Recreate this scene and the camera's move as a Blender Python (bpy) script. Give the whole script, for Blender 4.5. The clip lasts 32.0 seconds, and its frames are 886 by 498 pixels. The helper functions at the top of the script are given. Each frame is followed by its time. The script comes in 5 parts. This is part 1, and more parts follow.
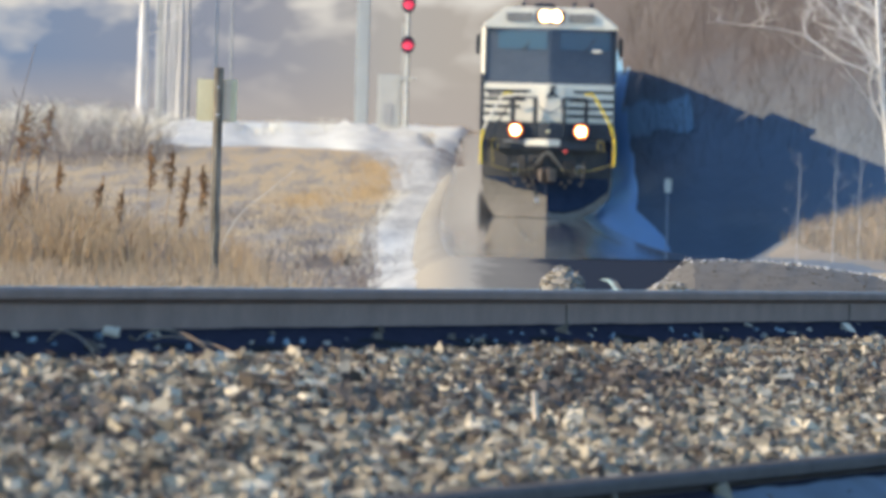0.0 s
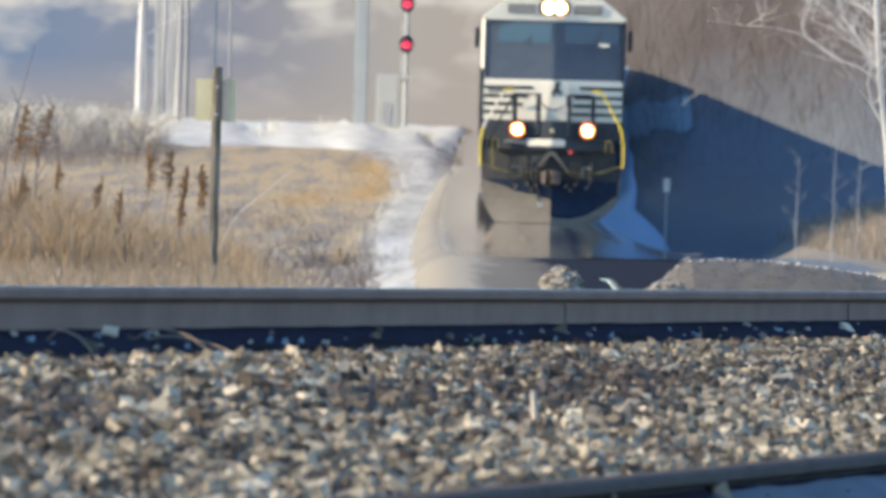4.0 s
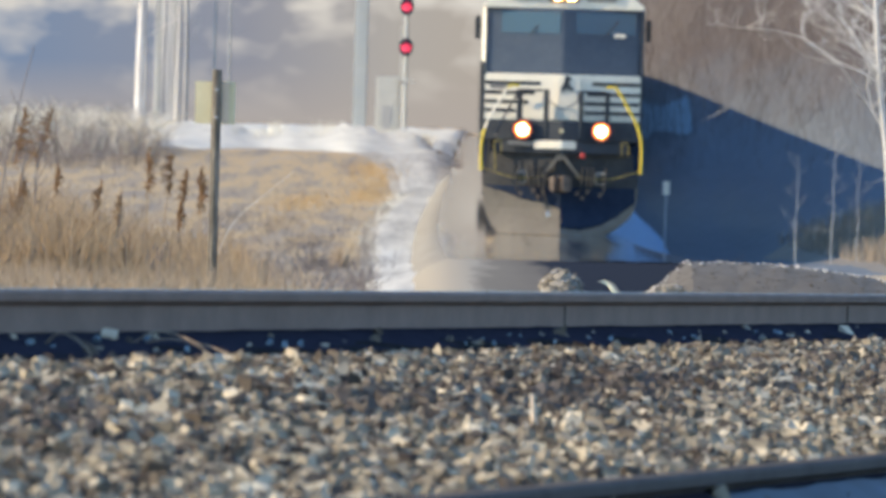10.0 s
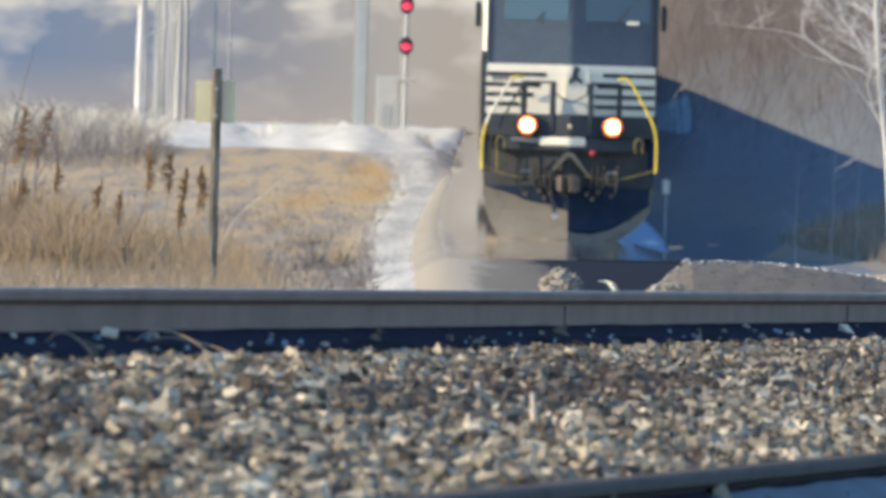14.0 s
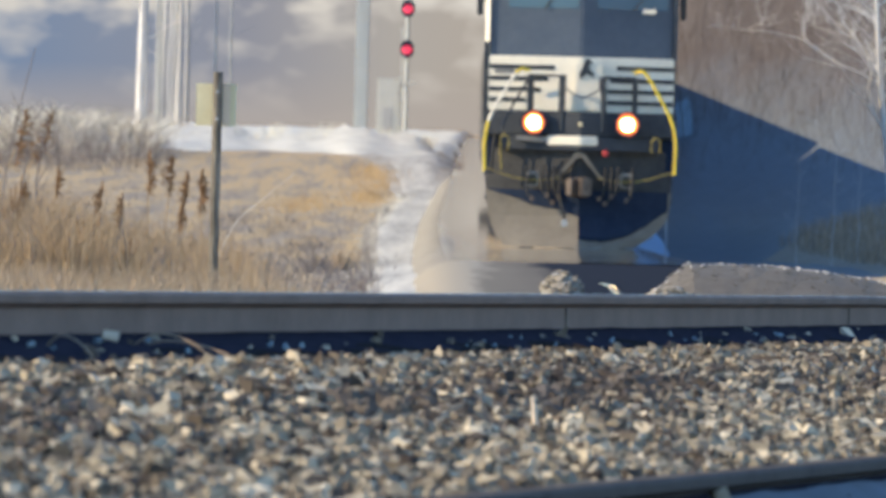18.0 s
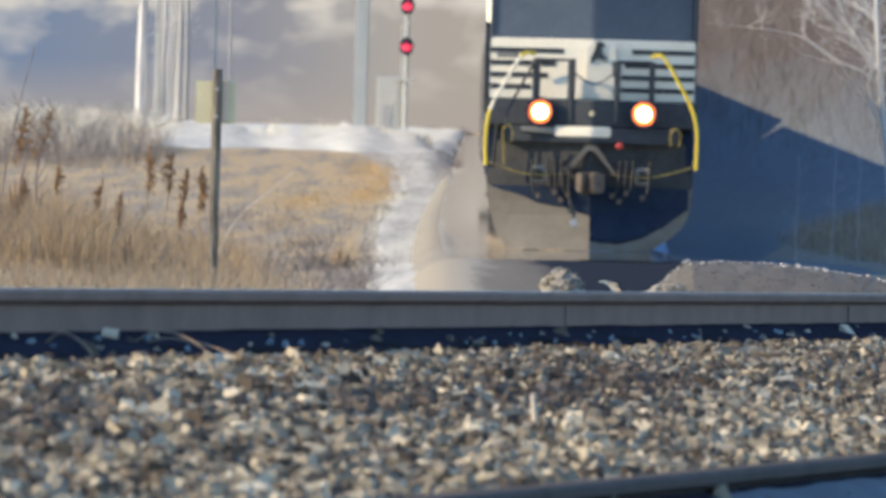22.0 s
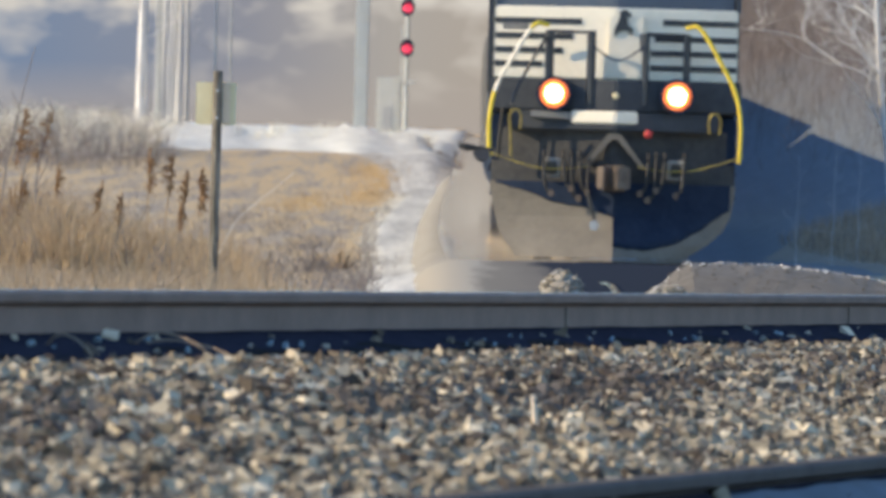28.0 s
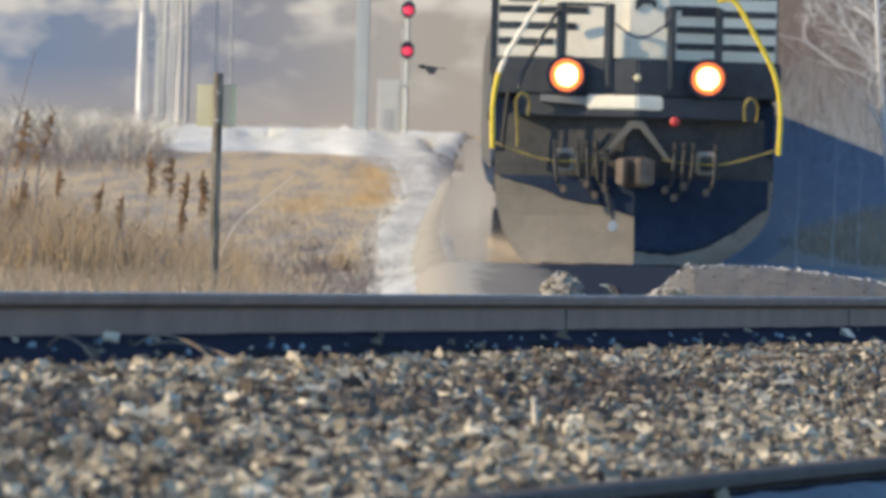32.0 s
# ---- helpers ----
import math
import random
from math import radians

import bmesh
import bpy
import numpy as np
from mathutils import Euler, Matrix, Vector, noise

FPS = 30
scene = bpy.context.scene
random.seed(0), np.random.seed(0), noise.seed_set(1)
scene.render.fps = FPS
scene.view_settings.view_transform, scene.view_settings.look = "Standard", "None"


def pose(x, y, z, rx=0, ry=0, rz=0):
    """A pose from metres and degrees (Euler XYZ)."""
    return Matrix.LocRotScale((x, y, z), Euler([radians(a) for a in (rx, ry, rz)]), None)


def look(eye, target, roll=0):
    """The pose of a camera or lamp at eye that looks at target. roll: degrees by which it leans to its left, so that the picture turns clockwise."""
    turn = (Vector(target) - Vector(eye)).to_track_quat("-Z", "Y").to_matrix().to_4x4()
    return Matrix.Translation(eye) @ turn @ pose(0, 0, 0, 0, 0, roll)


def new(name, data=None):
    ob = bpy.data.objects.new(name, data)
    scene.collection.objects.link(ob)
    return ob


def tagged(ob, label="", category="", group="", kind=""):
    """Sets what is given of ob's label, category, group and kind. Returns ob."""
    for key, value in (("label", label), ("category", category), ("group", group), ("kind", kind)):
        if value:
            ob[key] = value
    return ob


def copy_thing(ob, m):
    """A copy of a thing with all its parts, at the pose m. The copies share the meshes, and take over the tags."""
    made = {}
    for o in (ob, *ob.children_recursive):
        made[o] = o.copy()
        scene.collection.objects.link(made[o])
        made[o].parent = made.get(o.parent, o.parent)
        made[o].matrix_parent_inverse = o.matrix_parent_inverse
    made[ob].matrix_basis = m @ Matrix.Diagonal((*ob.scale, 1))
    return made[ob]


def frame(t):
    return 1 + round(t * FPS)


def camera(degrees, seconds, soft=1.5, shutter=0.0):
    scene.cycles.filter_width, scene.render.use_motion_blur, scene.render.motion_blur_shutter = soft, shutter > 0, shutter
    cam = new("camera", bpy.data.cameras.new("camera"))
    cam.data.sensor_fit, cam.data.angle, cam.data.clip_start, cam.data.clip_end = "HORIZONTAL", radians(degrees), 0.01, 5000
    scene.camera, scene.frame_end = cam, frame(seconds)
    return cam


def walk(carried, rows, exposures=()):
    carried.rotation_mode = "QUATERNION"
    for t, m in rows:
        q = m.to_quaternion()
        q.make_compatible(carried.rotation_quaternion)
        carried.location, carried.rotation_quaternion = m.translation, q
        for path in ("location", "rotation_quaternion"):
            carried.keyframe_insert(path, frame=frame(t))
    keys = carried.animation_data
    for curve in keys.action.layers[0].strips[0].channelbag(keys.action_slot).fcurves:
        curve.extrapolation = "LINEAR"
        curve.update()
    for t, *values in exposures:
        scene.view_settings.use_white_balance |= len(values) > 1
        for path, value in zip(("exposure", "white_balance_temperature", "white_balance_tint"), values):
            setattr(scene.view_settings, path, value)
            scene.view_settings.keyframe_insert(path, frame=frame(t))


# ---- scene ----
# ---- the camera: a long lens on a low tripod, with a slight shake ----
EYE = 1.0
cam = camera(6.0, 32.0, soft=3.5)
cam.data.dof.use_dof = True
cam.data.dof.focus_distance = 38.0
cam.data.dof.aperture_fstop = 17.0
walk(cam, [(t, pose(0, 0, EYE, 90 + tilt, 0, turn) @ pose(0, 0, 0, 0, 0, 1.5)) for t, tilt, turn in (
        (0, 0.0077, 0), (0.5, -0.0031, -0.0042), (1, -0.0012, -0.0002), (1.5, 0.0055, 0.0038), (2, 0.0096, 0.0001),
        (2.5, 0.0047, -0.004), (3, 0.0057, -0.0029), (3.5, 0.0009, -0.006), (5.5, 0.0216, -0.0123), (6, 0.01, -0.0146),
        (6.5, 0.0137, -0.0106), (7, 0.0136, -0.0047), (7.5, 0.0136, -0.0047), (8, 0.0186, -0.0104), (8.5, 0.0302, -0.0062),
        (9, 0.0166, -0.0076), (9.5, 0.0116, -0.0037), (10, 0.0235, -0.0113), (10.5, 0.0255, -0.0073), (11, 0.0287, -0.0191),
        (11.5, 0.0206, -0.0104), (12, 0.0337, -0.0247), (12.5, 0.0238, -0.0201), (13, 0.0276, -0.0161), (13.5, 0.0227, -0.0162),
        (14, 0.0158, -0.0115), (14.5, 0.0257, -0.0172), (16.5, 0.0225, -0.0103), (17, 0.0342, -0.01), (17.5, 0.0265, -0.0092),
        (18, 0.0369, -0.0041), (18.5, 0.0371, -0.008), (19, 0.0361, -0.009), (19.5, 0.0293, -0.0062), (20, 0.0313, -0.0081),
        (20.5, 0.0314, -0.0111), (21, 0.0176, -0.0105), (21.5, 0.0294, -0.0083), (22, 0.0195, -0.0075), (22.5, 0.0274, -0.0063),
        (23, 0.0349, 0.0007), (23.5, 0.0283, -0.0043), (24, 0.0194, -0.0045), (24.5, 0.0212, -0.0016), (25, 0.042, -0.0049),
        (25.5, 0.0488, -0.0028), (27.5, 0.0244, -0.0044), (28, 0.0293, -0.0052), (28.5, 0.0338, -0.0287), (29, 0.0433, -0.0167),
        (29.5, 0.0254, -0.0044), (30, 0.051, -0.0125), (30.5, 0.0272, 0.0015), (31, 0.049, -0.0107), (31.5, 0.0334, -0.0131),
        (32, 0.0439, -0.002))], exposures=[(0, 1.01, 6600, 9.5), (6, 0.96, 6630, 9.5), (14, 0.94, 6690, 9.5), (20, 0.90, 6730, 10), (32, 0.85, 6790, 10)])

# ---- sky, sun ----
SUN_EL, SUN_AZ = 23.0, 13.0     # degrees over the horizon; degrees towards the viewer from due left
world = bpy.data.worlds.new("sky")
scene.world = world
world.use_nodes = True
wn = world.node_tree
sky = wn.nodes.new("ShaderNodeTexSky")
sky.sky_type = "NISHITA"
sky.sun_disc = False
sky.air_density, sky.ozone_density, sky.dust_density = 1.1, 4.6, 0.0
sky.sun_elevation = radians(SUN_EL)
sky.sun_rotation = radians(270 - SUN_AZ)
wn.links.new(sky.outputs[0], wn.nodes["Background"].inputs[0])
wn.nodes["Background"].inputs[1].default_value = 0.15
sun = new("sun", bpy.data.lights.new("sun", "SUN"))
sun.data.energy, sun.data.angle, sun.data.color = 3.04, radians(0.53), (1.0, 0.785, 0.49)
a = radians(SUN_AZ)
e = radians(SUN_EL)
sun.matrix_world = look((-math.cos(a) * math.cos(e) * 50, -math.sin(a) * math.cos(e) * 50, math.sin(e) * 50), (0, 0, 0))

# ---- materials ----


def mat(name, rough=0.7, metal=0.0):
    m = bpy.data.materials.new(name)
    m.use_nodes = True
    b = m.node_tree.nodes["Principled BSDF"]
    b.inputs["Roughness"].default_value = rough
    b.inputs["Metallic"].default_value = metal
    return m, m.node_tree.nodes, m.node_tree.links, b


def ramp(nodes, stops):
    r = nodes.new("ShaderNodeValToRGB")
    el = r.color_ramp.elements
    while len(el) < len(stops):
        el.new(0.5)
    for x, (p, c) in zip(el, stops):
        x.position, x.color = p, (*c, 1)
    return r


def grainy(name, stops, scale, rough=0.8, metal=0.0, bump=0.2, stretch=(1, 1, 1), fine=6.0, island=0.0, random_ob=0.0, patch=0.0):
    """A surface whose colour wanders between the stops at two scales, with fine relief."""
    m, n, l, b = mat(name, rough, metal)
    co = n.new("ShaderNodeTexCoord")
    mp = n.new("ShaderNodeMapping")
    mp.inputs["Scale"].default_value = stretch
    l.new(co.outputs["Object"], mp.inputs[0])
    big = n.new("ShaderNodeTexNoise")
    big.inputs["Scale"].default_value = scale
    big.inputs["Detail"].default_value = 5
    small = n.new("ShaderNodeTexNoise")
    small.inputs["Scale"].default_value = scale * fine
    small.inputs["Detail"].default_value = 3
    for x in (big, small):
        l.new(mp.outputs[0], x.inputs["Vector"])
    mix = n.new("ShaderNodeMix")
    mix.inputs[0].default_value = 0.4
    l.new(big.outputs[0], mix.inputs[2])
    l.new(small.outputs[0], mix.inputs[3])
    value = mix.outputs[0]
    if island or random_ob:
        src = n.new("ShaderNodeNewGeometry").outputs["Random Per Island"] if island else n.new("ShaderNodeObjectInfo").outputs["Random"]
        mx = n.new("ShaderNodeMix")
        mx.inputs[0].default_value = island or random_ob
        l.new(value, mx.inputs[2])
        l.new(src, mx.inputs[3])
        value = mx.outputs[0]
    if patch:
        wide = n.new("ShaderNodeTexNoise")
        wide.inputs["Scale"].default_value = patch
        l.new(co.outputs["Object"], wide.inputs["Vector"])
        mp2 = n.new("ShaderNodeMix")
        mp2.inputs[0].default_value = 0.36
        l.new(value, mp2.inputs[2])
        l.new(wide.outputs[0], mp2.inputs[3])
        value = mp2.outputs[0]
    r = ramp(n, stops)
    l.new(value, r.inputs[0])
    l.new(r.outputs[0], b.inputs["Base Color"])
    if bump:
        bp = n.new("ShaderNodeBump")
        bp.inputs["Strength"].default_value = bump
        bp.inputs["Distance"].default_value = 0.3 / scale / fine
        l.new(small.outputs[0], bp.inputs["Height"])
        l.new(bp.outputs[0], b.inputs["Normal"])
    rr = n.new("ShaderNodeMapRange")
    rr.inputs[3].default_value, rr.inputs[4].default_value = max(0.05, rough - 0.12), min(1, rough + 0.12)
    l.new(small.outputs[0], rr.inputs[0])
    l.new(rr.outputs[0], b.inputs["Roughness"])
    return m


def glow(name, colour, strength):
    m, n, l, b = mat(name)
    b.inputs["Base Color"].default_value = (*colour, 1)
    b.inputs["Emission Color"].default_value = (*colour, 1)
    b.inputs["Emission Strength"].default_value = strength
    return m


STONE = grainy("ballast_stone", ((0.22, (0.036, 0.025, 0.020)), (0.38, (0.092, 0.076, 0.060)), (0.46, (0.180, 0.158, 0.122)), (0.60, (0.29, 0.257, 0.198)), (0.78, (0.68, 0.61, 0.475))), 18, 0.85, island=0.7, patch=1.6)
SINGLESTONE = grainy("single_ballast_stone", ((0.22, (0.036, 0.025, 0.020)), (0.38, (0.092, 0.076, 0.060)), (0.46, (0.180, 0.158, 0.122)), (0.60, (0.29, 0.257, 0.198)), (0.78, (0.68, 0.61, 0.475))), 18, 0.85, random_ob=0.7)
DARKSTONE = grainy("dark_trap_rock", ((0.25, (0.030, 0.022, 0.019)), (0.55, (0.090, 0.076, 0.067)), (0.85, (0.21, 0.185, 0.16))), 18, 0.85, island=0.7, patch=1.6)
GRIT = grainy("ballast_grit", ((0.3, (0.020, 0.019, 0.020)), (0.7, (0.042, 0.040, 0.039))), 25, 0.95, bump=0.6)
GRIT.node_tree.nodes["Principled BSDF"].inputs["Specular IOR Level"].default_value = 0.0
SHADECINDER = grainy("shade_dark_cinders", ((0.3, (0.022, 0.022, 0.034)), (0.7, (0.050, 0.050, 0.068))), 25, 0.95, bump=0.6)
SHADECINDER.node_tree.nodes["Principled BSDF"].inputs["Specular IOR Level"].default_value = 0.0
DULLBED = grainy("dull_dusty_trackbed", ((0.3, (0.285, 0.268, 0.235)), (0.7, (0.365, 0.345, 0.305))), 3.0, 0.95, bump=0.4, stretch=(1, 0.05, 1))
MIRRORDARK = grainy("reflection_dark_ballast", ((0.3, (0.045, 0.048, 0.056)), (0.7, (0.085, 0.088, 0.098))), 0.9, 0.13, bump=0, stretch=(1, 0.08, 1))
MOUND = grainy("grey_gravel", ((0.3, (0.100, 0.092, 0.082)), (0.7, (0.165, 0.150, 0.132))), 9, 0.95, bump=0.6)
BED = grainy("dusty_trackbed", ((0.3, (0.245, 0.233, 0.206)), (0.7, (0.325, 0.31, 0.275))), 3.0, 0.13, bump=0, stretch=(1, 0.05, 1))
REFLECTBED, _n, _l, _b = mat("reflection_painted_bed", 0.95)      # dusty at the shoulder; towards the middle the train's dark reflection is painted in
_co = _n.new("ShaderNodeTexCoord")
_mp = _n.new("ShaderNodeMapping")
_mp.inputs["Scale"].default_value = (1, 0.06, 1)
_l.new(_co.outputs["Object"], _mp.inputs[0])
_nz = _n.new("ShaderNodeTexNoise")
_nz.inputs["Scale"].default_value, _nz.inputs["Detail"].default_value = 2.2, 5
_l.new(_mp.outputs[0], _nz.inputs["Vector"])
_sep = _n.new("ShaderNodeSeparateXYZ")
_l.new(_co.outputs["Object"], _sep.inputs[0])
_ad = _n.new("ShaderNodeMath")
_ad.operation = "MULTIPLY_ADD"
_ad.inputs[1].default_value = 0.7
_l.new(_nz.outputs[0], _ad.inputs[0])
_l.new(_sep.outputs[0], _ad.inputs[2])
_rg = _n.new("ShaderNodeMapRange")
_rg.inputs[1].default_value, _rg.inputs[2].default_value = 0.4, 2.4
_l.new(_ad.outputs[0], _rg.inputs[0])
_rp = ramp(_n, ((0.145, (0.385, 0.355, 0.30)), (0.215, (0.23, 0.212, 0.182)), (0.40, (0.185, 0.17, 0.15)), (0.50, (0.034, 0.042, 0.058))))
_l.new(_rg.outputs[0], _rp.inputs[0])
_l.new(_rp.outputs[0], _b.inputs["Base Color"])
for _m in (DULLBED, REFLECTBED):
    _m.node_tree.nodes["Principled BSDF"].inputs["Specular IOR Level"].default_value = 0.0
for _m in (BED, MIRRORDARK):          # hot still air over the bed mirrors what stands on it
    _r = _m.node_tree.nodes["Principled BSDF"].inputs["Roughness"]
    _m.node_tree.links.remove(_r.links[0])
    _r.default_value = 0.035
STEEL = grainy("weathered_rail_steel", ((0.3, (0.165, 0.124, 0.110)), (0.7, (0.25, 0.19, 0.168))), 6, 0.75, 0.0, stretch=(1, 1, 1))
STEEL.node_tree.nodes["Principled BSDF"].inputs["Specular IOR Level"].default_value = 0.2
POLISH = grainy("polished_railhead", ((0.3, (0.42, 0.41, 0.42)), (0.7, (0.6, 0.58, 0.57))), 8, 0.28, 0.9, bump=0.05)
MIRRORHEAD = grainy("train_polished_railhead", ((0.3, (0.19, 0.14, 0.085)), (0.7, (0.25, 0.185, 0.115))), 8, 0.05, 1.0, bump=0)
_r = MIRRORHEAD.node_tree.nodes["Principled BSDF"].inputs["Roughness"]
MIRRORHEAD.node_tree.links.remove(_r.links[0])
_r.default_value = 0.09
TIE = grainy("grey_timber_tie", ((0.3, (0.07, 0.055, 0.045)), (0.7, (0.17, 0.14, 0.115))), 5, 0.9, stretch=(1, 8, 1))
SOIL = grainy("dry_winter_ground", ((0.34, (0.25, 0.22, 0.185)), (0.46, (0.36, 0.305, 0.235)), (0.55, (0.55, 0.40, 0.205)), (0.64, (0.43, 0.365, 0.28))), 0.9, 0.95, bump=0.25, fine=5, stretch=(1, 0.05, 1))
SNOW = grainy("old_snow", ((0.34, (0.58, 0.56, 0.49)), (0.6, (0.85, 0.825, 0.72))), 0.9, 0.7, bump=0.4)
DIRTYSNOW = grainy("dirty_old_snow", ((0.34, (0.32, 0.30, 0.27)), (0.47, (0.50, 0.485, 0.44)), (0.62, (0.68, 0.66, 0.59))), 1.3, 0.8, bump=0.4, stretch=(1, 0.04, 1))
SLUSH = grainy("grey_slush", ((0.36, (0.34, 0.30, 0.245)), (0.5, (0.43, 0.40, 0.35)), (0.62, (0.52, 0.50, 0.45))), 1.6, 0.85, bump=0.3, stretch=(1, 0.04, 1))
SHADESNOW = grainy("snow_with_blue_shade", ((0.3, (0.12, 0.29, 0.50)), (0.7, (0.21, 0.42, 0.66))), 0.8, 0.5, bump=0.1, stretch=(1, 0.1, 1))
RAILSHADE = grainy("rail_shade_blue", ((0.35, (0.035, 0.052, 0.075)), (0.65, (0.10, 0.15, 0.205))), 1.6, 0.8, bump=0.1, stretch=(1, 0.4, 1))
BLUESHADE = grainy("blue_grey_shade", ((0.3, (0.15, 0.235, 0.30)), (0.7, (0.235, 0.335, 0.39))), 0.8, 0.8, bump=0.1, stretch=(1, 0.1, 1))
GRASS = grainy("dry_grass", ((0.25, (0.19, 0.132, 0.082)), (0.5, (0.395, 0.283, 0.170)), (0.8, (0.59, 0.465, 0.32))), 2.0, 0.9, bump=0, island=0.55, patch=0.9)
GOLD = grainy("golden_dry_grass", ((0.25, (0.42, 0.30, 0.165)), (0.75, (0.58, 0.435, 0.255))), 2.0, 0.9, bump=0, island=0.4)
SEED = grainy("brown_seed_head", ((0.3, (0.13, 0.072, 0.038)), (0.7, (0.31, 0.18, 0.09))), 9, 0.95, island=0.5)
TWIG = grainy("bare_twig", ((0.25, (0.135, 0.122, 0.122)), (0.75, (0.225, 0.204, 0.206))), 2.0, 0.9, bump=0, island=0.5)
PALEBARK = grainy("pale_bark", ((0.25, (0.45, 0.43, 0.41)), (0.7, (0.82, 0.80, 0.77))), 3.0, 0.85, stretch=(1, 1, 0.3))
FARBARK = grainy("far_grey_bark", ((0.25, (0.36, 0.37, 0.39)), (0.7, (0.50, 0.50, 0.50))), 0.5, 0.9, bump=0)
BANKTWIG = grainy("reddish_bank_twig", ((0.25, (0.066, 0.051, 0.045)), (0.75, (0.092, 0.076, 0.070))), 2.0, 0.9, bump=0, island=0.5)
VERGETWIG = grainy("grey_brown_twigs", ((0.25, (0.165, 0.148, 0.126)), (0.75, (0.26, 0.23, 0.195))), 2.0, 0.9, bump=0, island=0.5)
VERGE = grainy("matted_grey_verge", ((0.3, (0.185, 0.165, 0.138)), (0.7, (0.275, 0.243, 0.20))), 0.5, 0.98, bump=0.6, fine=7)
STRAW = grainy("greyed_straw", ((0.25, (0.24, 0.18, 0.125)), (0.75, (0.47, 0.375, 0.275))), 2.0, 0.9, bump=0, island=0.5)
BRUSH = grainy("dense_brush", ((0.3, (0.070, 0.053, 0.047)), (0.5, (0.087, 0.071, 0.066)), (0.7, (0.110, 0.093, 0.088))), 0.35, 0.98, bump=0.8, fine=7, stretch=(1, 0.3, 0.6))
PALESTONE = grainy("pale_limestone", ((0.25, (0.15, 0.135, 0.11)), (0.75, (0.36, 0.325, 0.27))), 14, 0.9, island=0.6)

# blue tone of shade painted on the bank's foot, with a ragged upper limit
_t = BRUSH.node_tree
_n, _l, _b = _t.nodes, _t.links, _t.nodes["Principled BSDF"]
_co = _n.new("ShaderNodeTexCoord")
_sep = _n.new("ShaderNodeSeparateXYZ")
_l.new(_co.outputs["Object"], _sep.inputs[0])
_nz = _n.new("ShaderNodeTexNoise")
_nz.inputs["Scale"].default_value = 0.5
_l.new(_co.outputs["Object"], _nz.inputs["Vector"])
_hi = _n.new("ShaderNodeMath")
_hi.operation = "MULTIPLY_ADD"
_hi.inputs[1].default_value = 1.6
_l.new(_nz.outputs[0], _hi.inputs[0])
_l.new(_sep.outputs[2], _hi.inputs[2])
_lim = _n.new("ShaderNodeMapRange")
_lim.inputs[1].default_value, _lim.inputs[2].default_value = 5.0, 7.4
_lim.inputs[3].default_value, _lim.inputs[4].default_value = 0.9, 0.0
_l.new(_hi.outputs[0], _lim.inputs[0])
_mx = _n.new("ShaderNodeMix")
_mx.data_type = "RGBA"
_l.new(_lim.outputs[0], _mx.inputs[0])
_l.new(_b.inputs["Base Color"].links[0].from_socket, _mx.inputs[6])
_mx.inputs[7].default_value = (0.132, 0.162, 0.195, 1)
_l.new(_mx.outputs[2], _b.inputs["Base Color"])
WOODPOST = grainy("silvered_wood", ((0.38, (0.055, 0.050, 0.044)), (0.5, (0.13, 0.118, 0.10)), (0.62, (0.26, 0.24, 0.205))), 22, 0.9, bump=0.9, stretch=(1, 1, 0.12))
DUSTY = grainy("dusty_black_paint", ((0.3, (0.034, 0.042, 0.056)), (0.7, (0.070, 0.078, 0.092))), 1.6, 0.6, bump=0.15)
# black paint with the blue of haze put into its colour
HAZEDBLACK = grainy("haze_blue_cab_black", ((0.3, (0.038, 0.058, 0.096)), (0.7, (0.070, 0.095, 0.138))), 1.4, 0.45, bump=0.1)
BLACK = grainy("black_loco_paint", ((0.3, (0.016, 0.021, 0.032)), (0.7, (0.032, 0.039, 0.053))), 1.4, 0.38, bump=0.1)
GRIME = grainy("grimy_underframe", ((0.3, (0.006, 0.015, 0.040)), (0.7, (0.022, 0.037, 0.070))), 3.0, 0.75, bump=0.3)
WHITE = grainy("white_loco_paint", ((0.3, (0.72, 0.68, 0.585)), (0.7, (0.87, 0.825, 0.715))), 2.2, 0.5, bump=0.1)
YELLOW = grainy("yellow_rail_paint", ((0.3, (0.62, 0.46, 0.03)), (0.7, (0.80, 0.62, 0.06))), 4, 0.5, bump=0.05)
OLDYELLOW = grainy("grimy_yellow_paint", ((0.35, (0.10, 0.085, 0.04)), (0.65, (0.42, 0.33, 0.07))), 7, 0.6, bump=0.05)
PLOW = grainy("scuffed_plow_steel", ((0.3, (0.115, 0.106, 0.094)), (0.7, (0.185, 0.170, 0.150))), 2.4, 0.7, 0.1, bump=0.25)
for _m in (GRIME, DUSTY):
    _m.node_tree.nodes["Principled BSDF"].inputs["Specular IOR Level"].default_value = 0.15
PILOT = grainy("dusty_pilot_paint", ((0.3, (0.036, 0.040, 0.048)), (0.7, (0.085, 0.085, 0.086))), 2.2, 0.8, bump=0.2)
PILOT.node_tree.nodes["Principled BSDF"].inputs["Specular IOR Level"].default_value = 0.1
RUBBER = grainy("black_rubber", ((0.3, (0.018, 0.018, 0.018)), (0.7, (0.04, 0.04, 0.04))), 9, 0.7)
CASTIRON = grainy("rusty_cast_steel", ((0.3, (0.09, 0.065, 0.05)), (0.7, (0.24, 0.19, 0.155))), 6, 0.75, 0.2, bump=0.3)
RED = grainy("red_paint", ((0.3, (0.40, 0.03, 0.03)), (0.7, (0.55, 0.06, 0.06))), 9, 0.5)
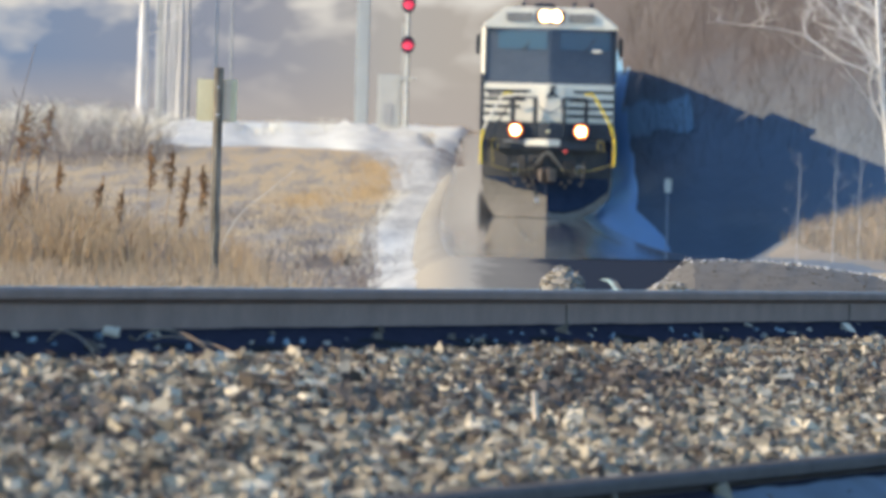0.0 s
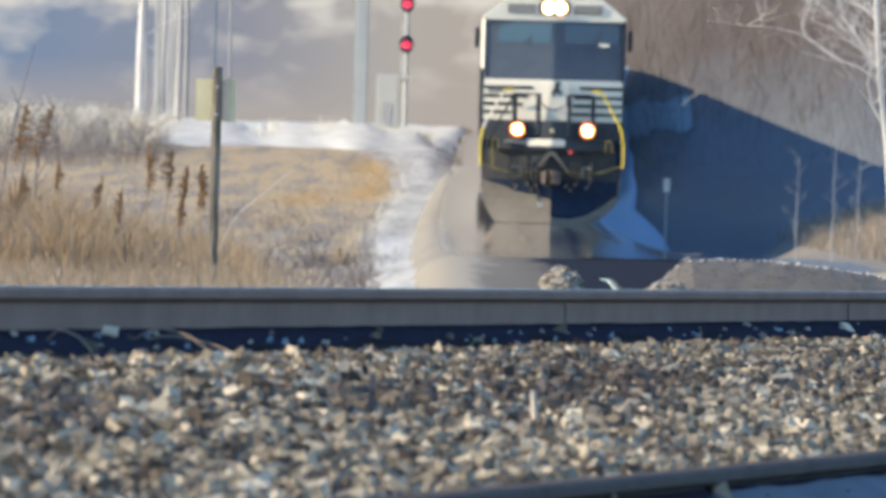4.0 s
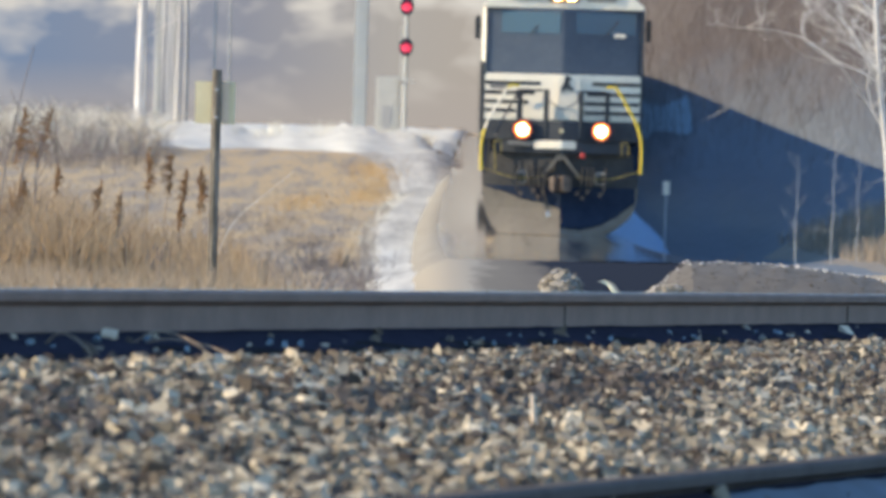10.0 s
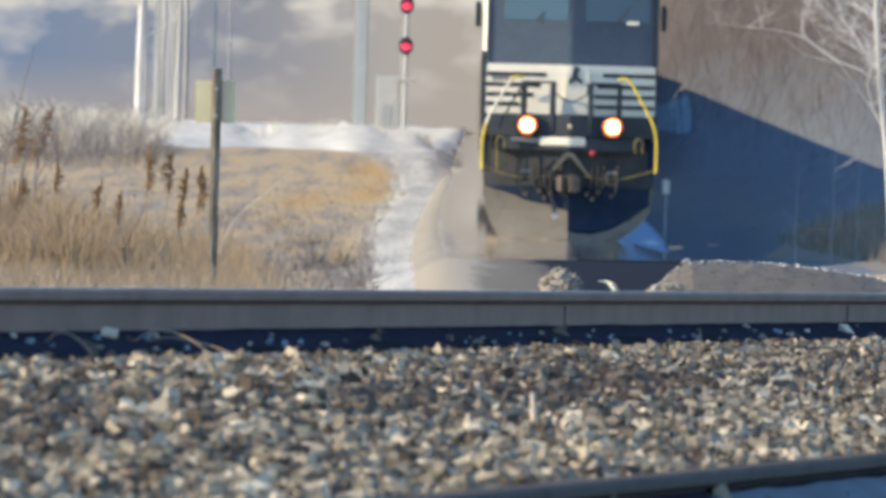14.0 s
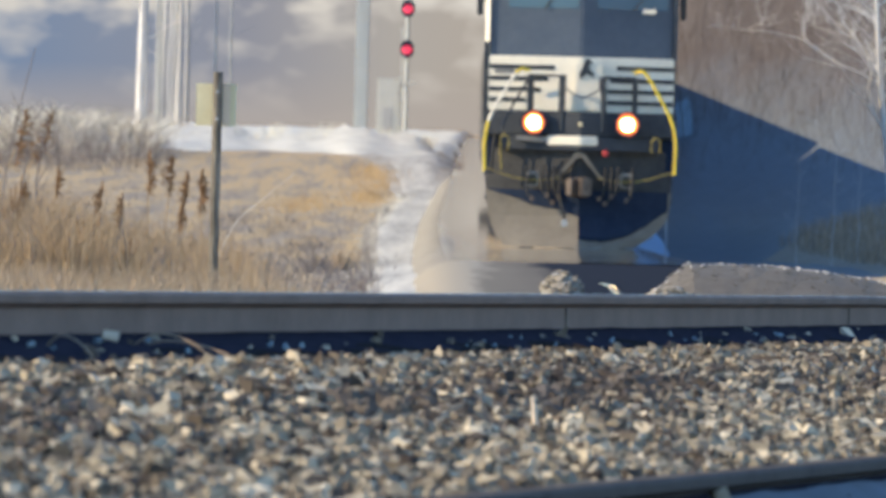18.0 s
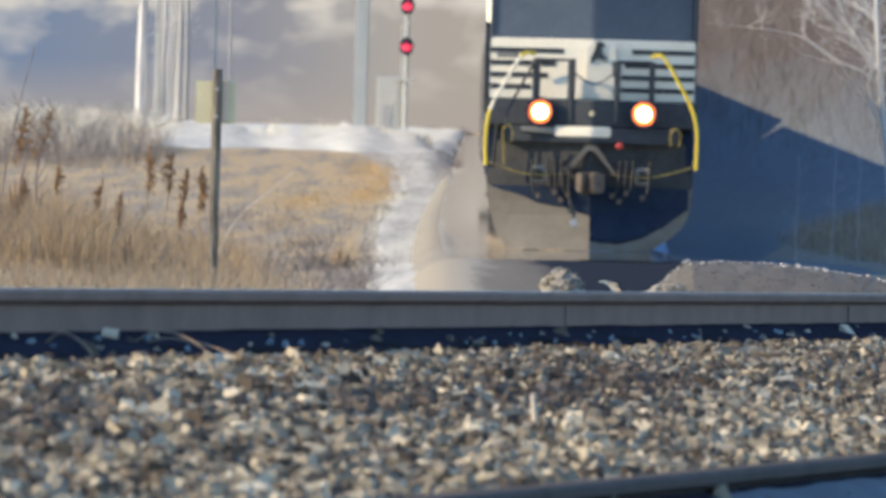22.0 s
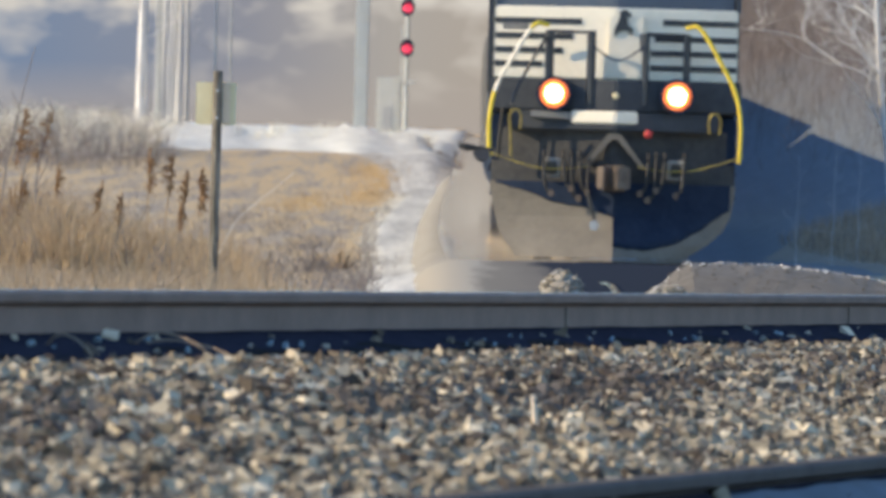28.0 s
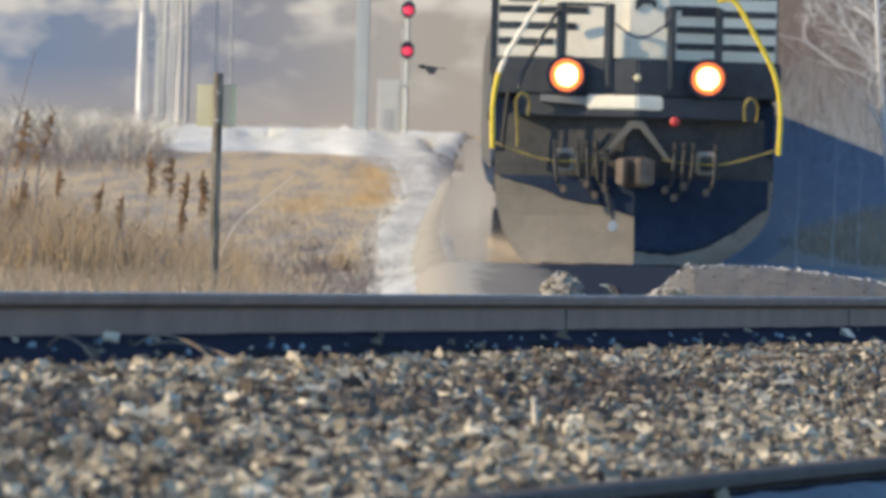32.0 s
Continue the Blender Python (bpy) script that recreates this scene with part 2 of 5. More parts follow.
CARGREY = grainy("weathered_car_paint", ((0.3, (0.17, 0.165, 0.16)), (0.7, (0.30, 0.29, 0.275))), 0.8, 0.7, bump=0.15)
SIGNBACK = grainy("weathered_board", ((0.3, (0.66, 0.55, 0.42)), (0.7, (0.80, 0.68, 0.54))), 5, 0.8, bump=0.05)
SIGNYELLOW = grainy("faded_yellow_sign", ((0.3, (0.64, 0.58, 0.37)), (0.7, (0.76, 0.70, 0.48))), 5, 0.6, bump=0.03)
MASTGREY = grainy("dull_blue_grey_steel", ((0.3, (0.24, 0.265, 0.28)), (0.7, (0.33, 0.35, 0.365))), 1.0, 0.7, 0.0, bump=0.05)
RAILDARK = grainy("dark_rail_steel", ((0.3, (0.15, 0.135, 0.12)), (0.7, (0.24, 0.22, 0.195))), 3, 0.85)
RAILDARK.node_tree.nodes["Principled BSDF"].inputs["Specular IOR Level"].default_value = 0.1
SIDESTEEL = grainy("dull_dark_rail_steel", ((0.3, (0.100, 0.094, 0.094)), (0.7, (0.145, 0.135, 0.132))), 5, 0.95)
SIDESTEEL.node_tree.nodes["Principled BSDF"].inputs["Specular IOR Level"].default_value = 0.0
POLEPAINT = grainy("pale_green_grey_paint", ((0.3, (0.42, 0.46, 0.47)), (0.7, (0.52, 0.55, 0.55))), 0.6, 0.8, bump=0)
GALV = grainy("galvanised_steel", ((0.3, (0.36, 0.38, 0.40)), (0.7, (0.52, 0.54, 0.56))), 4, 0.55, 0.4, bump=0.05)
PALEBOX = grainy("pale_cabinet_paint", ((0.3, (0.47, 0.48, 0.46)), (0.7, (0.60, 0.60, 0.57))), 2, 0.6, bump=0.05)
GLASS, _n, _l, _b = mat("cab_glass", 0.06)
_b.inputs["Base Color"].default_value = (0.055, 0.125, 0.20, 1)
_b.inputs["Specular IOR Level"].default_value = 0.3
LAMP = glow("lit_lamp", (1.0, 0.72, 0.36), 16.0)
WARMLAMP = glow("lamp_glow", (1.0, 0.48, 0.15), 0.62)
HALO = glow("lamp_halo", (1.0, 0.22, 0.07), 0.055)
REDLAMP = glow("lit_red_signal_lamp", (0.9, 0.06, 0.13), 0.42)

# ---- mesh helpers ----


def finish(name, bm, material, smooth=False):
    me = bpy.data.meshes.new(name)
    bmesh.ops.recalc_face_normals(bm, faces=bm.faces[:])
    if smooth:
        for f in bm.faces:
            f.smooth = True
    bm.to_mesh(me)
    bm.free()
    me.materials.append(material)
    return new(name, me)


def part(name, bm, material, parent, label="", smooth=False):
    ob = finish(name, bm, material, smooth)
    ob.parent = parent
    if label:
        tagged(ob, label)
    return ob


def thing(name, label, category, group="", kind="", at=None):
    ob = new(name)
    ob.empty_display_size = 0.2
    if at is not None:
        ob.matrix_basis = at
    return tagged(ob, label, category, group, kind)


def box(x0, x1, y0, y1, z0, z1, bevel=0.0, bm=None):
    bm = bm or bmesh.new()
    vs = [bm.verts.new(p) for p in ((x0, y0, z0), (x1, y0, z0), (x1, y1, z0), (x0, y1, z0), (x0, y0, z1), (x1, y0, z1), (x1, y1, z1), (x0, y1, z1))]
    fs = [bm.faces.new([vs[i] for i in q]) for q in ((3, 2, 1, 0), (4, 5, 6, 7), (0, 1, 5, 4), (1, 2, 6, 5), (2, 3, 7, 6), (3, 0, 4, 7))]
    if bevel:
        es = list({e for f in fs for e in f.edges})
        bmesh.ops.bevel(bm, geom=es, offset=bevel, segments=2, affect="EDGES")
    return bm


def prism(profile, a, b, axis="y", bm=None, bevel=0.0):
    """A closed profile drawn out between two stations of an axis."""
    bm = bm or bmesh.new()

    def place(u, v, w):
        return {"y": (u, w, v), "x": (w, u, v), "z": (u, v, w)}[axis]
    r0 = [bm.verts.new(place(u, v, a)) for u, v in profile]
    r1 = [bm.verts.new(place(u, v, b)) for u, v in profile]
    k = len(profile)
    fs = [bm.faces.new(r0), bm.faces.new(r1[::-1])]
    for i in range(k):
        fs.append(bm.faces.new((r0[i], r0[(i + 1) % k], r1[(i + 1) % k], r1[i])))
    if bevel:
        es = list({e for f in fs for e in f.edges})
        bmesh.ops.bevel(bm, geom=es, offset=bevel, segments=2, affect="EDGES")
    return bm


def tube(points, radius, n=8, bm=None, taper=None):
    """A round bar that follows the points; taper gives the radius at its end."""
    bm = bm or bmesh.new()
    pts = [Vector(p) for p in points]
    rings = []
    for i, p in enumerate(pts):
        d = (pts[min(i + 1, len(pts) - 1)] - pts[max(i - 1, 0)]).normalized()
        side = d.cross(Vector((0, 0, 1)) if abs(d.z) < 0.9 else Vector((0, 1, 0))).normalized()
        up = side.cross(d)
        r = radius if taper is None else radius + (taper - radius) * i / (len(pts) - 1)
        rings.append([bm.verts.new(p + r * (math.cos(2 * math.pi * k / n) * side + math.sin(2 * math.pi * k / n) * up)) for k in range(n)])
    for p, q in zip(rings, rings[1:]):
        for k in range(n):
            bm.faces.new((p[k], p[(k + 1) % n], q[(k + 1) % n], q[k]))
    bm.faces.new(rings[0][::-1])
    bm.faces.new(rings[-1])
    return bm


def disc(centre, radius, depth, axis, n=24, bm=None, dome=0.0):
    """A short round drum along an axis, with a domed front if wanted."""
    c = Vector(centre)
    d = Vector(axis).normalized()
    rows = [(0, radius), (depth, radius)]
    if dome:
        rows += [(depth + dome * 0.7, radius * 0.7), (depth + dome, radius * 0.25)]
    bm = bm or bmesh.new()
    side = d.cross(Vector((0, 0, 1)) if abs(d.z) < 0.9 else Vector((0, 1, 0))).normalized()
    up = side.cross(d)
    rings = [[bm.verts.new(c + d * h + r * (math.cos(2 * math.pi * k / n) * side + math.sin(2 * math.pi * k / n) * up)) for k in range(n)] for h, r in rows]
    for p, q in zip(rings, rings[1:]):
        for k in range(n):
            bm.faces.new((p[k], p[(k + 1) % n], q[(k + 1) % n], q[k]))
    bm.faces.new(rings[0][::-1])
    bm.faces.new(rings[-1])
    return bm


def arc(points, steps=6):
    """A smooth run through the points."""
    p = [Vector(q) for q in points]
    p = [2 * p[0] - p[1]] + p + [2 * p[-1] - p[-2]]
    out = []
    for i in range(1, len(p) - 2):
        for k in range(steps):
            t = k / steps
            out.append(0.5 * (2 * p[i] + (p[i + 1] - p[i - 1]) * t + (2 * p[i - 1] - 5 * p[i] + 4 * p[i + 1] - p[i + 2]) * t * t + (3 * p[i] - p[i - 1] - 3 * p[i + 1] + p[i + 2]) * t ** 3))
    return out + [p[-2]]


# ---- the lie of the land ----
SLANT = 0.238                    # the crossing track: metres to the right for each metre away
SKEW = 1 / math.hypot(1, SLANT)


def smooth(a, b, x):
    t = min(1, max(0, (x - a) / (b - a)))
    return t * t * (3 - 2 * t)


def rail_z(d):
    """Height of the train's railheads at d metres away: a short dip, then up a growing grade."""
    if d < 84:
        q = min(max(68.7 - d, 0), 14)
        return 0.955 - 0.0103 * min(84 - d, 30) - (0.0054 * q * q if q < 0.9 else 0.004374 + 0.00972 * (q - 0.9))
    if d < 200:
        return 1.364 - 0.0103 * d + 6.47e-5 * d * d
    return 1.892 + 0.01558 * (d - 200)


def rail_x(d):
    """The train's track, at its middle."""
    return 1.757 + 0.00304 * d


def cross_u(x, y):
    """Distance to the viewer's side of the crossing track's near rail."""
    return (x - SLANT * (y - 23.4)) * SKEW


def bank_front(off):
    """Where the brushy bank begins, by the distance to the right of the track."""
    return 203 - 2.0 * min(max(off - 4.5, 0), 4.5)


def ground_z(x, y):
    u = cross_u(x, y)
    if u > 0:
        near = 0.795 - 0.214 * min(u, 0.28) - 0.13 * max(0, min(u, 1.75) - 0.28)
        near = near - 0.17 * smooth(1.75, 2.2, u) - 0.25 * smooth(5, 9, u)
    else:
        near = 0.77 - 0.3 * smooth(1.9, 3.6, -u)
    off = x - rail_x(y)
    far = rail_z(y) - 0.42 + 0.30 * smooth(0, 30, 84 - y) * smooth(2.4, 3.4, abs(off))
    far += 0.22 * (1 - smooth(1.9, 3.2, abs(off)))
    if off < 0:                                   # the field on the left swells gently
        far += 0.25 * smooth(2.5, 6, -off) * (1 - smooth(90, 140, y))
        far += 1.15 * smooth(300, 420, y) * smooth(1.5, 3.5, -off)
    else:                                         # the bank on the right, behind the line
        front = bank_front(off)
        ditch = smooth(1.35, 2.0, off) * smooth(80, 100, y) * (1 - smooth(4.5, 6.0, off)) * (1 - smooth(front - 2, front + 10, y))
        far += (min(far, 0.86) - far) * ditch
        far += 7.5 * smooth(front, front + 42, y) * smooth(1.0, 4.5, off)
        far += 11.0 * smooth(205, 320, y) * smooth(1.7, 5.0, off)
        far += 0.5 * smooth(3.5, 9, off) * smooth(90, 150, y) + 0.5 * smooth(5.0, 8.5, off) * smooth(150, 196, y)
    w = smooth(34, 58, y)
    return near * (1 - w) + far * w


def ground_top(x, y):
    """The ground with its small unevenness."""
    return ground_z(x, y) + 0.05 * noise.noise((x * 0.8, y * 0.25, 0)) * smooth(40, 70, y)


def axis_steps(spans):
    out = []
    for a, b, n in spans:
        out += [a + (b - a) * i / n for i in range(n)]
    return out + [spans[-1][1]]


def sheet(name, xs, ys, height, material, keep=None):
    vs = [(x, y, height(x, y)) for y in ys for x in xs]
    k = len(xs)
    fs = [(j * k + i, j * k + i + 1, (j + 1) * k + i + 1, (j + 1) * k + i) for j in range(len(ys) - 1) for i in range(k - 1)
          if keep is None or keep((xs[i] + xs[i + 1]) / 2, (ys[j] + ys[j + 1]) / 2)]
    me = bpy.data.meshes.new(name)
    me.from_pydata(vs, [], fs)
    me.materials.append(material)
    for f in me.polygons:
        f.use_smooth = True
    return new(name, me)


XS = axis_steps(((-2500, -300, 8), (-300, -40, 20), (-40, -12, 28), (-12, 14, 104), (14, 40, 26), (40, 300, 20), (300, 2500, 8)))
YS = axis_steps(((-1500, -50, 8), (-50, 0, 10), (0, 34, 68), (34, 120, 86), (120, 320, 100), (320, 600, 56), (600, 3500, 20)))
ground = tagged(sheet("ground", XS, YS, ground_top, SOIL),
                "dry tan winter grassland rising gently away from the tracks", "ground", kind="structure")

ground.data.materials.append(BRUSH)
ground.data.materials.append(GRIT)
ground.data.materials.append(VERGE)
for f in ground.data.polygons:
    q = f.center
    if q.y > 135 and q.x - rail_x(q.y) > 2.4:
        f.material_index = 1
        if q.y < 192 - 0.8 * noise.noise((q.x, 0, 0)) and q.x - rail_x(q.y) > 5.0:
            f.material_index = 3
    elif -8 < q.y < 45 and abs(q.x) < 13:
        f.material_index = 2

# the ballasted bed of the train's track


def bed_left(y):
    return np.interp(y, (75, 171, 203, 250, 294, 355, 395, 420), (-0.34, -0.58, -0.60, -0.48, -0.32, -0.2, -0.1, 0.0)) + max(0, rail_x(y) - rail_x(420))


bed_x = [i / 18 for i in range(19)]
bed_y = axis_steps(((86, 120, 34), (120, 420, 100), (420, 1300, 40)))
bed = sheet("trackbed", bed_x, bed_y, lambda o, y: 0, BED)
for v in bed.data.vertices:
    o, y = v.co.x, v.co.y
    lo, hi = bed_left(y), rail_x(y) + 1.6
    v.co.x = lo + (hi - lo) * o
    v.co.z = rail_z(y) - 0.012 - 0.7 * smooth(0.93, 1.0, o) - 0.3 * (1 - smooth(-0.02, 0.10, o))
    v.co.z = max(v.co.z, ground_z(v.co.x, y) + 0.015 - 0.1 * (o in (0, 1)))
bed.data.materials.append(DULLBED)
for i, f in enumerate(bed.data.polygons):
    f.material_index = int(i % 18 < 2)
tagged(bed, "pale grey dusty ballast under the main track", "trackbed", kind="structure")
near_bed = sheet("near_trackbed", bed_x, axis_steps(((54, 89, 35),)), lambda o, y: 0, REFLECTBED)
for v in near_bed.data.vertices:
    o, y = v.co.x, v.co.y
    v.co.x = bed_left(y) + (rail_x(y) + 1.6 - bed_left(y)) * o
    v.co.z = max(rail_z(y) - 0.0125 - 0.012 * (y > 86.5) - 0.7 * smooth(0.93, 1.0, o) - 0.3 * (1 - smooth(-0.02, 0.10, o)), ground_z(v.co.x, y) + 0.015 - 0.1 * (o in (0, 1)))
tagged(near_bed, "dusty ballast in the dip of the main track, the train's reflection in its colour", "trackbed", kind="structure")

# ---- rails ----
RAIL_PROFILE = ((-0.075, 0), (-0.075, 0.012), (-0.012, 0.03), (-0.009, 0.05), (-0.009, 0.143), (-0.034, 0.156), (-0.036, 0.174), (-0.028, 0.183),
                (0.028, 0.183), (0.036, 0.174), (0.034, 0.156), (0.009, 0.143), (0.009, 0.05), (0.012, 0.03), (0.075, 0.012), (0.075, 0))


CROWNED = RAIL_PROFILE[:7] + ((-0.0325, 0.1795), (-0.026, 0.1818), (-0.014, 0.1827), (0, 0.183), (0.014, 0.1827), (0.026, 0.1818), (0.0325, 0.1795)) + RAIL_PROFILE[9:]


def rail(name, places, parent, label="", steel=STEEL, head=POLISH, profile=RAIL_PROFILE):
    """A rail of flat-bottomed section along places (x, y, z of the head, cross direction)."""
    bm = bmesh.new()
    rings = []
    for x, y, z, cx, cy in places:
        rings.append([bm.verts.new((x + u * cx, y + u * cy, z - 0.183 + v)) for u, v in profile])
    k = len(profile)
    heads = []
    for p, q in zip(rings, rings[1:]):
        for i in range(k):
            f = bm.faces.new((p[i], p[(i + 1) % k], q[(i + 1) % k], q[i]))
            if i == 7 and steel is STEEL:
                f.material_index = 1
            f.smooth = profile is CROWNED and 5 < i < 14
    bm.faces.new(rings[0][::-1])
    bm.faces.new(rings[-1])
    ob = part(name, bm, steel, parent, label)
    ob.data.materials.append(head)
    return ob


# the train's dark mirror image, put into the ballast's colour
mirrored = sheet("dark_reflection", [i / 10 for i in range(11)], axis_steps(((87, 420, 333),)), lambda o, y: 0, MIRRORDARK)
for v in mirrored.data.vertices:
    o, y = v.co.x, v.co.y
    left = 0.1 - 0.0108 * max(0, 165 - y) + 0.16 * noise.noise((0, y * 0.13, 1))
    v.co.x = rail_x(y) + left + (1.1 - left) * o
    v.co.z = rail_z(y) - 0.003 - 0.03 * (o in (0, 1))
tagged(mirrored, "ballast between the rails, the train's dark reflection in its colour", "trackbed", kind="structure")

main = tagged(thing("railway_track", "straight main track of two steel rails on timber ties", "track"), kind="structure")
for side in (-0.7525, 0.7525):
    rail("rail", [(rail_x(y) + side + 0.0025 * min(max(76 - y, 0), 8) ** 2, y, rail_z(y) - 0.024 * smooth(68.6, 70.5, y) * (1 - smooth(130, 140, y)), 1, 0) for y in axis_steps(((52, 57, 5), (57, 71, 140), (71, 100, 29), (100, 140, 20), (140, 420, 140)))], main, "", MIRRORHEAD, MIRRORHEAD, CROWNED)
tie_me = None
for i in range(300):
    y = 54 + i * 0.55
    if tie_me is None:
        ob = part("tie", box(-1.3, 1.3, -0.115, 0.115, -0.17, 0, 0.012), TIE, main)
        tie_me = ob.data
    else:
        ob = new("tie", tie_me)
        ob.parent = main
    ob.matrix_basis = pose(rail_x(y), y, rail_z(y) - 0.186, 0, 0, random.uniform(-1, 1))


def cross_point(u, along):
    """A point u metres to the viewer's side of the crossing rail, along metres down it from the middle of the view."""
    return u * SKEW + along * SLANT * SKEW, 23.4 - u * SLANT * SKEW + along * SKEW


def straight_track(name, label, u_rails, tops, lo, hi, tie_top, steel=STEEL):
    t = tagged(thing(name, label, "track"), kind="structure")
    for u, z in zip(u_rails, tops):
        rows = []
        for s in axis_steps(((lo, hi, 40),)):
            x, y = cross_point(u, s)
            rows.append((x, y, z, SKEW, -SLANT * SKEW))
        rail("rail", rows, t, "", steel)
    mid = sum(u_rails) / 2
    mesh = None
    for i in range(int((hi - lo) / 0.55)):
        x, y = cross_point(mid, lo + i * 0.55)
        if mesh is None:
            ob = part("tie", box(-1.3, 1.3, -0.115, 0.115, -0.17, 0, 0.012), TIE, t)
            mesh = ob.data
        else:
            ob = new("tie", mesh)
            ob.parent = t
        tilt = math.degrees(math.atan2(tops[1] - tops[0], u_rails[1] - u_rails[0]))
        ob.matrix_basis = pose(x, y, tie_top, 0, 0, -math.degrees(math.atan(SLANT))) @ pose(0, 0, 0, 0, -tilt, 0)
    return t


straight_track("crossing_track", "dark weathered steel rail bedded in grey ballast", (-1.505, 0.0), (0.842, 0.892), -16, 26, 0.68)
crossing = bpy.data.objects["crossing_track"]
for s in (1.55, 6.06):
    x, y = cross_point(0.0, s)
    m = part("rail_weld", box(0.0, 0.0145, -0.006, 0.006, -0.16, -0.042), RAILDARK, crossing, "dark weld line on the rail web")
    m.matrix_basis = pose(x, y, 0.892, 0, 0, -math.degrees(math.atan(SLANT)))
straight_track("siding_track", "lower steel rail of a neighbouring siding", (1.87, 3.375), (0.558, 0.558), -12, 18, 0.37, SIDESTEEL)

# the shoulder under the near rail, laid along it
# the navy tone of the rail's shade is put into this strip's colour
apron = sheet("ballast_bed", axis_steps(((-0.02, 0.50, 13),)), axis_steps(((-12, 14, 130),)), lambda u, q: 0, SHADECINDER)
for v in apron.data.vertices:
    u, q = v.co.x, v.co.y
    x, y = cross_point(u, q)
    v.co = (x, y, ground_z(x, y) + 0.001 - 0.02 * smooth(0.3, 0.5, u) + 0.003 * noise.noise((x * 30, y * 6, 0)))
tagged(apron, "cinder bed under loose stones, the rail's dark shade in its colour", "ballast", kind="structure")

siding = sheet("siding_bed", axis_steps(((1.72, 2.4, 9), (2.4, 9.0, 22))), axis_steps(((-22, 24, 92),)), lambda u, q: 0, SHADECINDER)
for v in siding.data.vertices:
    u, q = v.co.x, v.co.y
    x, y = cross_point(u, q)
    v.co = (x, y, ground_z(x, y) + 0.006 - 0.03 * smooth(1.80, 1.72, u) - 0.10 * smooth(8.0, 9.0, u))
tagged(siding, "grey cinder bed under the siding track", "ballast", kind="structure")

# snow along the siding rail, the dark blue of its shade put into the colour
drift = sheet("rail_snow", axis_steps(((1.908, 2.09, 7),)), axis_steps(((-8, 3, 110),)), lambda u, q: 0, RAILSHADE)
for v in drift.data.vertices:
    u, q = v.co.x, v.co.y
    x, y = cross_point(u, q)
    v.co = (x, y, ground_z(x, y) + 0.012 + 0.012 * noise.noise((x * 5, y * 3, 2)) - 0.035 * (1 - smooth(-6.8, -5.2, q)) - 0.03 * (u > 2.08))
tagged(drift, "thin snow along the siding rail, with dark blue shade in its colour", "ice", kind="structure")

# ---- loose ballast ----


def stone_field(name, label, count, spread, lift, size, seed):
    rng = np.random.default_rng(seed)
    base = np.array([(x, y, z) for z in (-0.66, 0.66) for x, y in ((-0.66, -0.66), (0.66, -0.66), (0.66, 0.66), (-0.66, 0.66))])
    tri = np.array([(0, 2, 1), (0, 3, 2), (4, 5, 6), (4, 6, 7), (0, 1, 5), (0, 5, 4), (1, 2, 6), (1, 6, 5), (2, 3, 7), (2, 7, 6), (3, 0, 4), (3, 4, 7)])
    allv, allf, dark = [], [], []
    for i in range(count):
        x, y = spread(rng)
        u = cross_u(x, y)               # a band of darker rock runs midway between the tracks
        dark.append(rng.random() < 0.88 * math.exp(-((u - 0.93) / 0.28) ** 2) * (0.65 + noise.noise((x * 1.3, y * 0.35, seed))))
        r = size * (0.55 + 1.2 * rng.random() ** 1.5)
        v = base + rng.uniform(-0.4, 0.4, base.shape)
        v = v * (r * np.array([rng.uniform(0.85, 1.5), rng.uniform(0.7, 1.15), rng.uniform(0.5, 0.85)]))
        q = np.array(Euler(rng.uniform(0, 6.28, 3)).to_matrix())
        v = v @ q.T + (x, y, ground_z(x, y) + lift(rng, x, y))
        allv.append(v)
        allf.append(tri + i * len(base))
    me = bpy.data.meshes.new(name)
    me.from_pydata(np.concatenate(allv).tolist(), [], np.concatenate(allf).tolist())
    me.materials.append(STONE)
    me.materials.append(DARKSTONE)
    me.polygons.foreach_set("material_index", np.repeat(np.array(dark, dtype=np.int32), len(tri)))
    return tagged(new(name, me), label, "gravel", kind="stuff")


def between_rails(rng):
    while True:
        u, s = rng.uniform(0.07, 1.84), rng.uniform(-11.5, 10.5)
        x, y = cross_point(u, s)
        if u < 0.32 and rng.random() < 0.988:
            continue
        if abs(x) < 0.0535 * y + 0.25:
            return x, y


stone_field("ballast_stones", "loose grey and cream crushed-rock ballast between the rails", 52000, between_rails,
            lambda rng, x, y: rng.uniform(-0.012, 0.016) - 0.014 * (1 - smooth(0.3, 0.5, cross_u(x, y))), 0.0150, 3)

def round_about(rng):
    while True:
        u, s = rng.uniform(-3.2, 6.0), rng.uniform(-13, 16)
        if not 0.0 < u < 1.9:
            return cross_point(u, s)


stone_field("shoulder_stones", "scattered ballast over ties and shoulders", 14000, round_about, lambda rng, x, y: rng.uniform(-0.02, 0.006), 0.017, 4)

# ---- the train ----


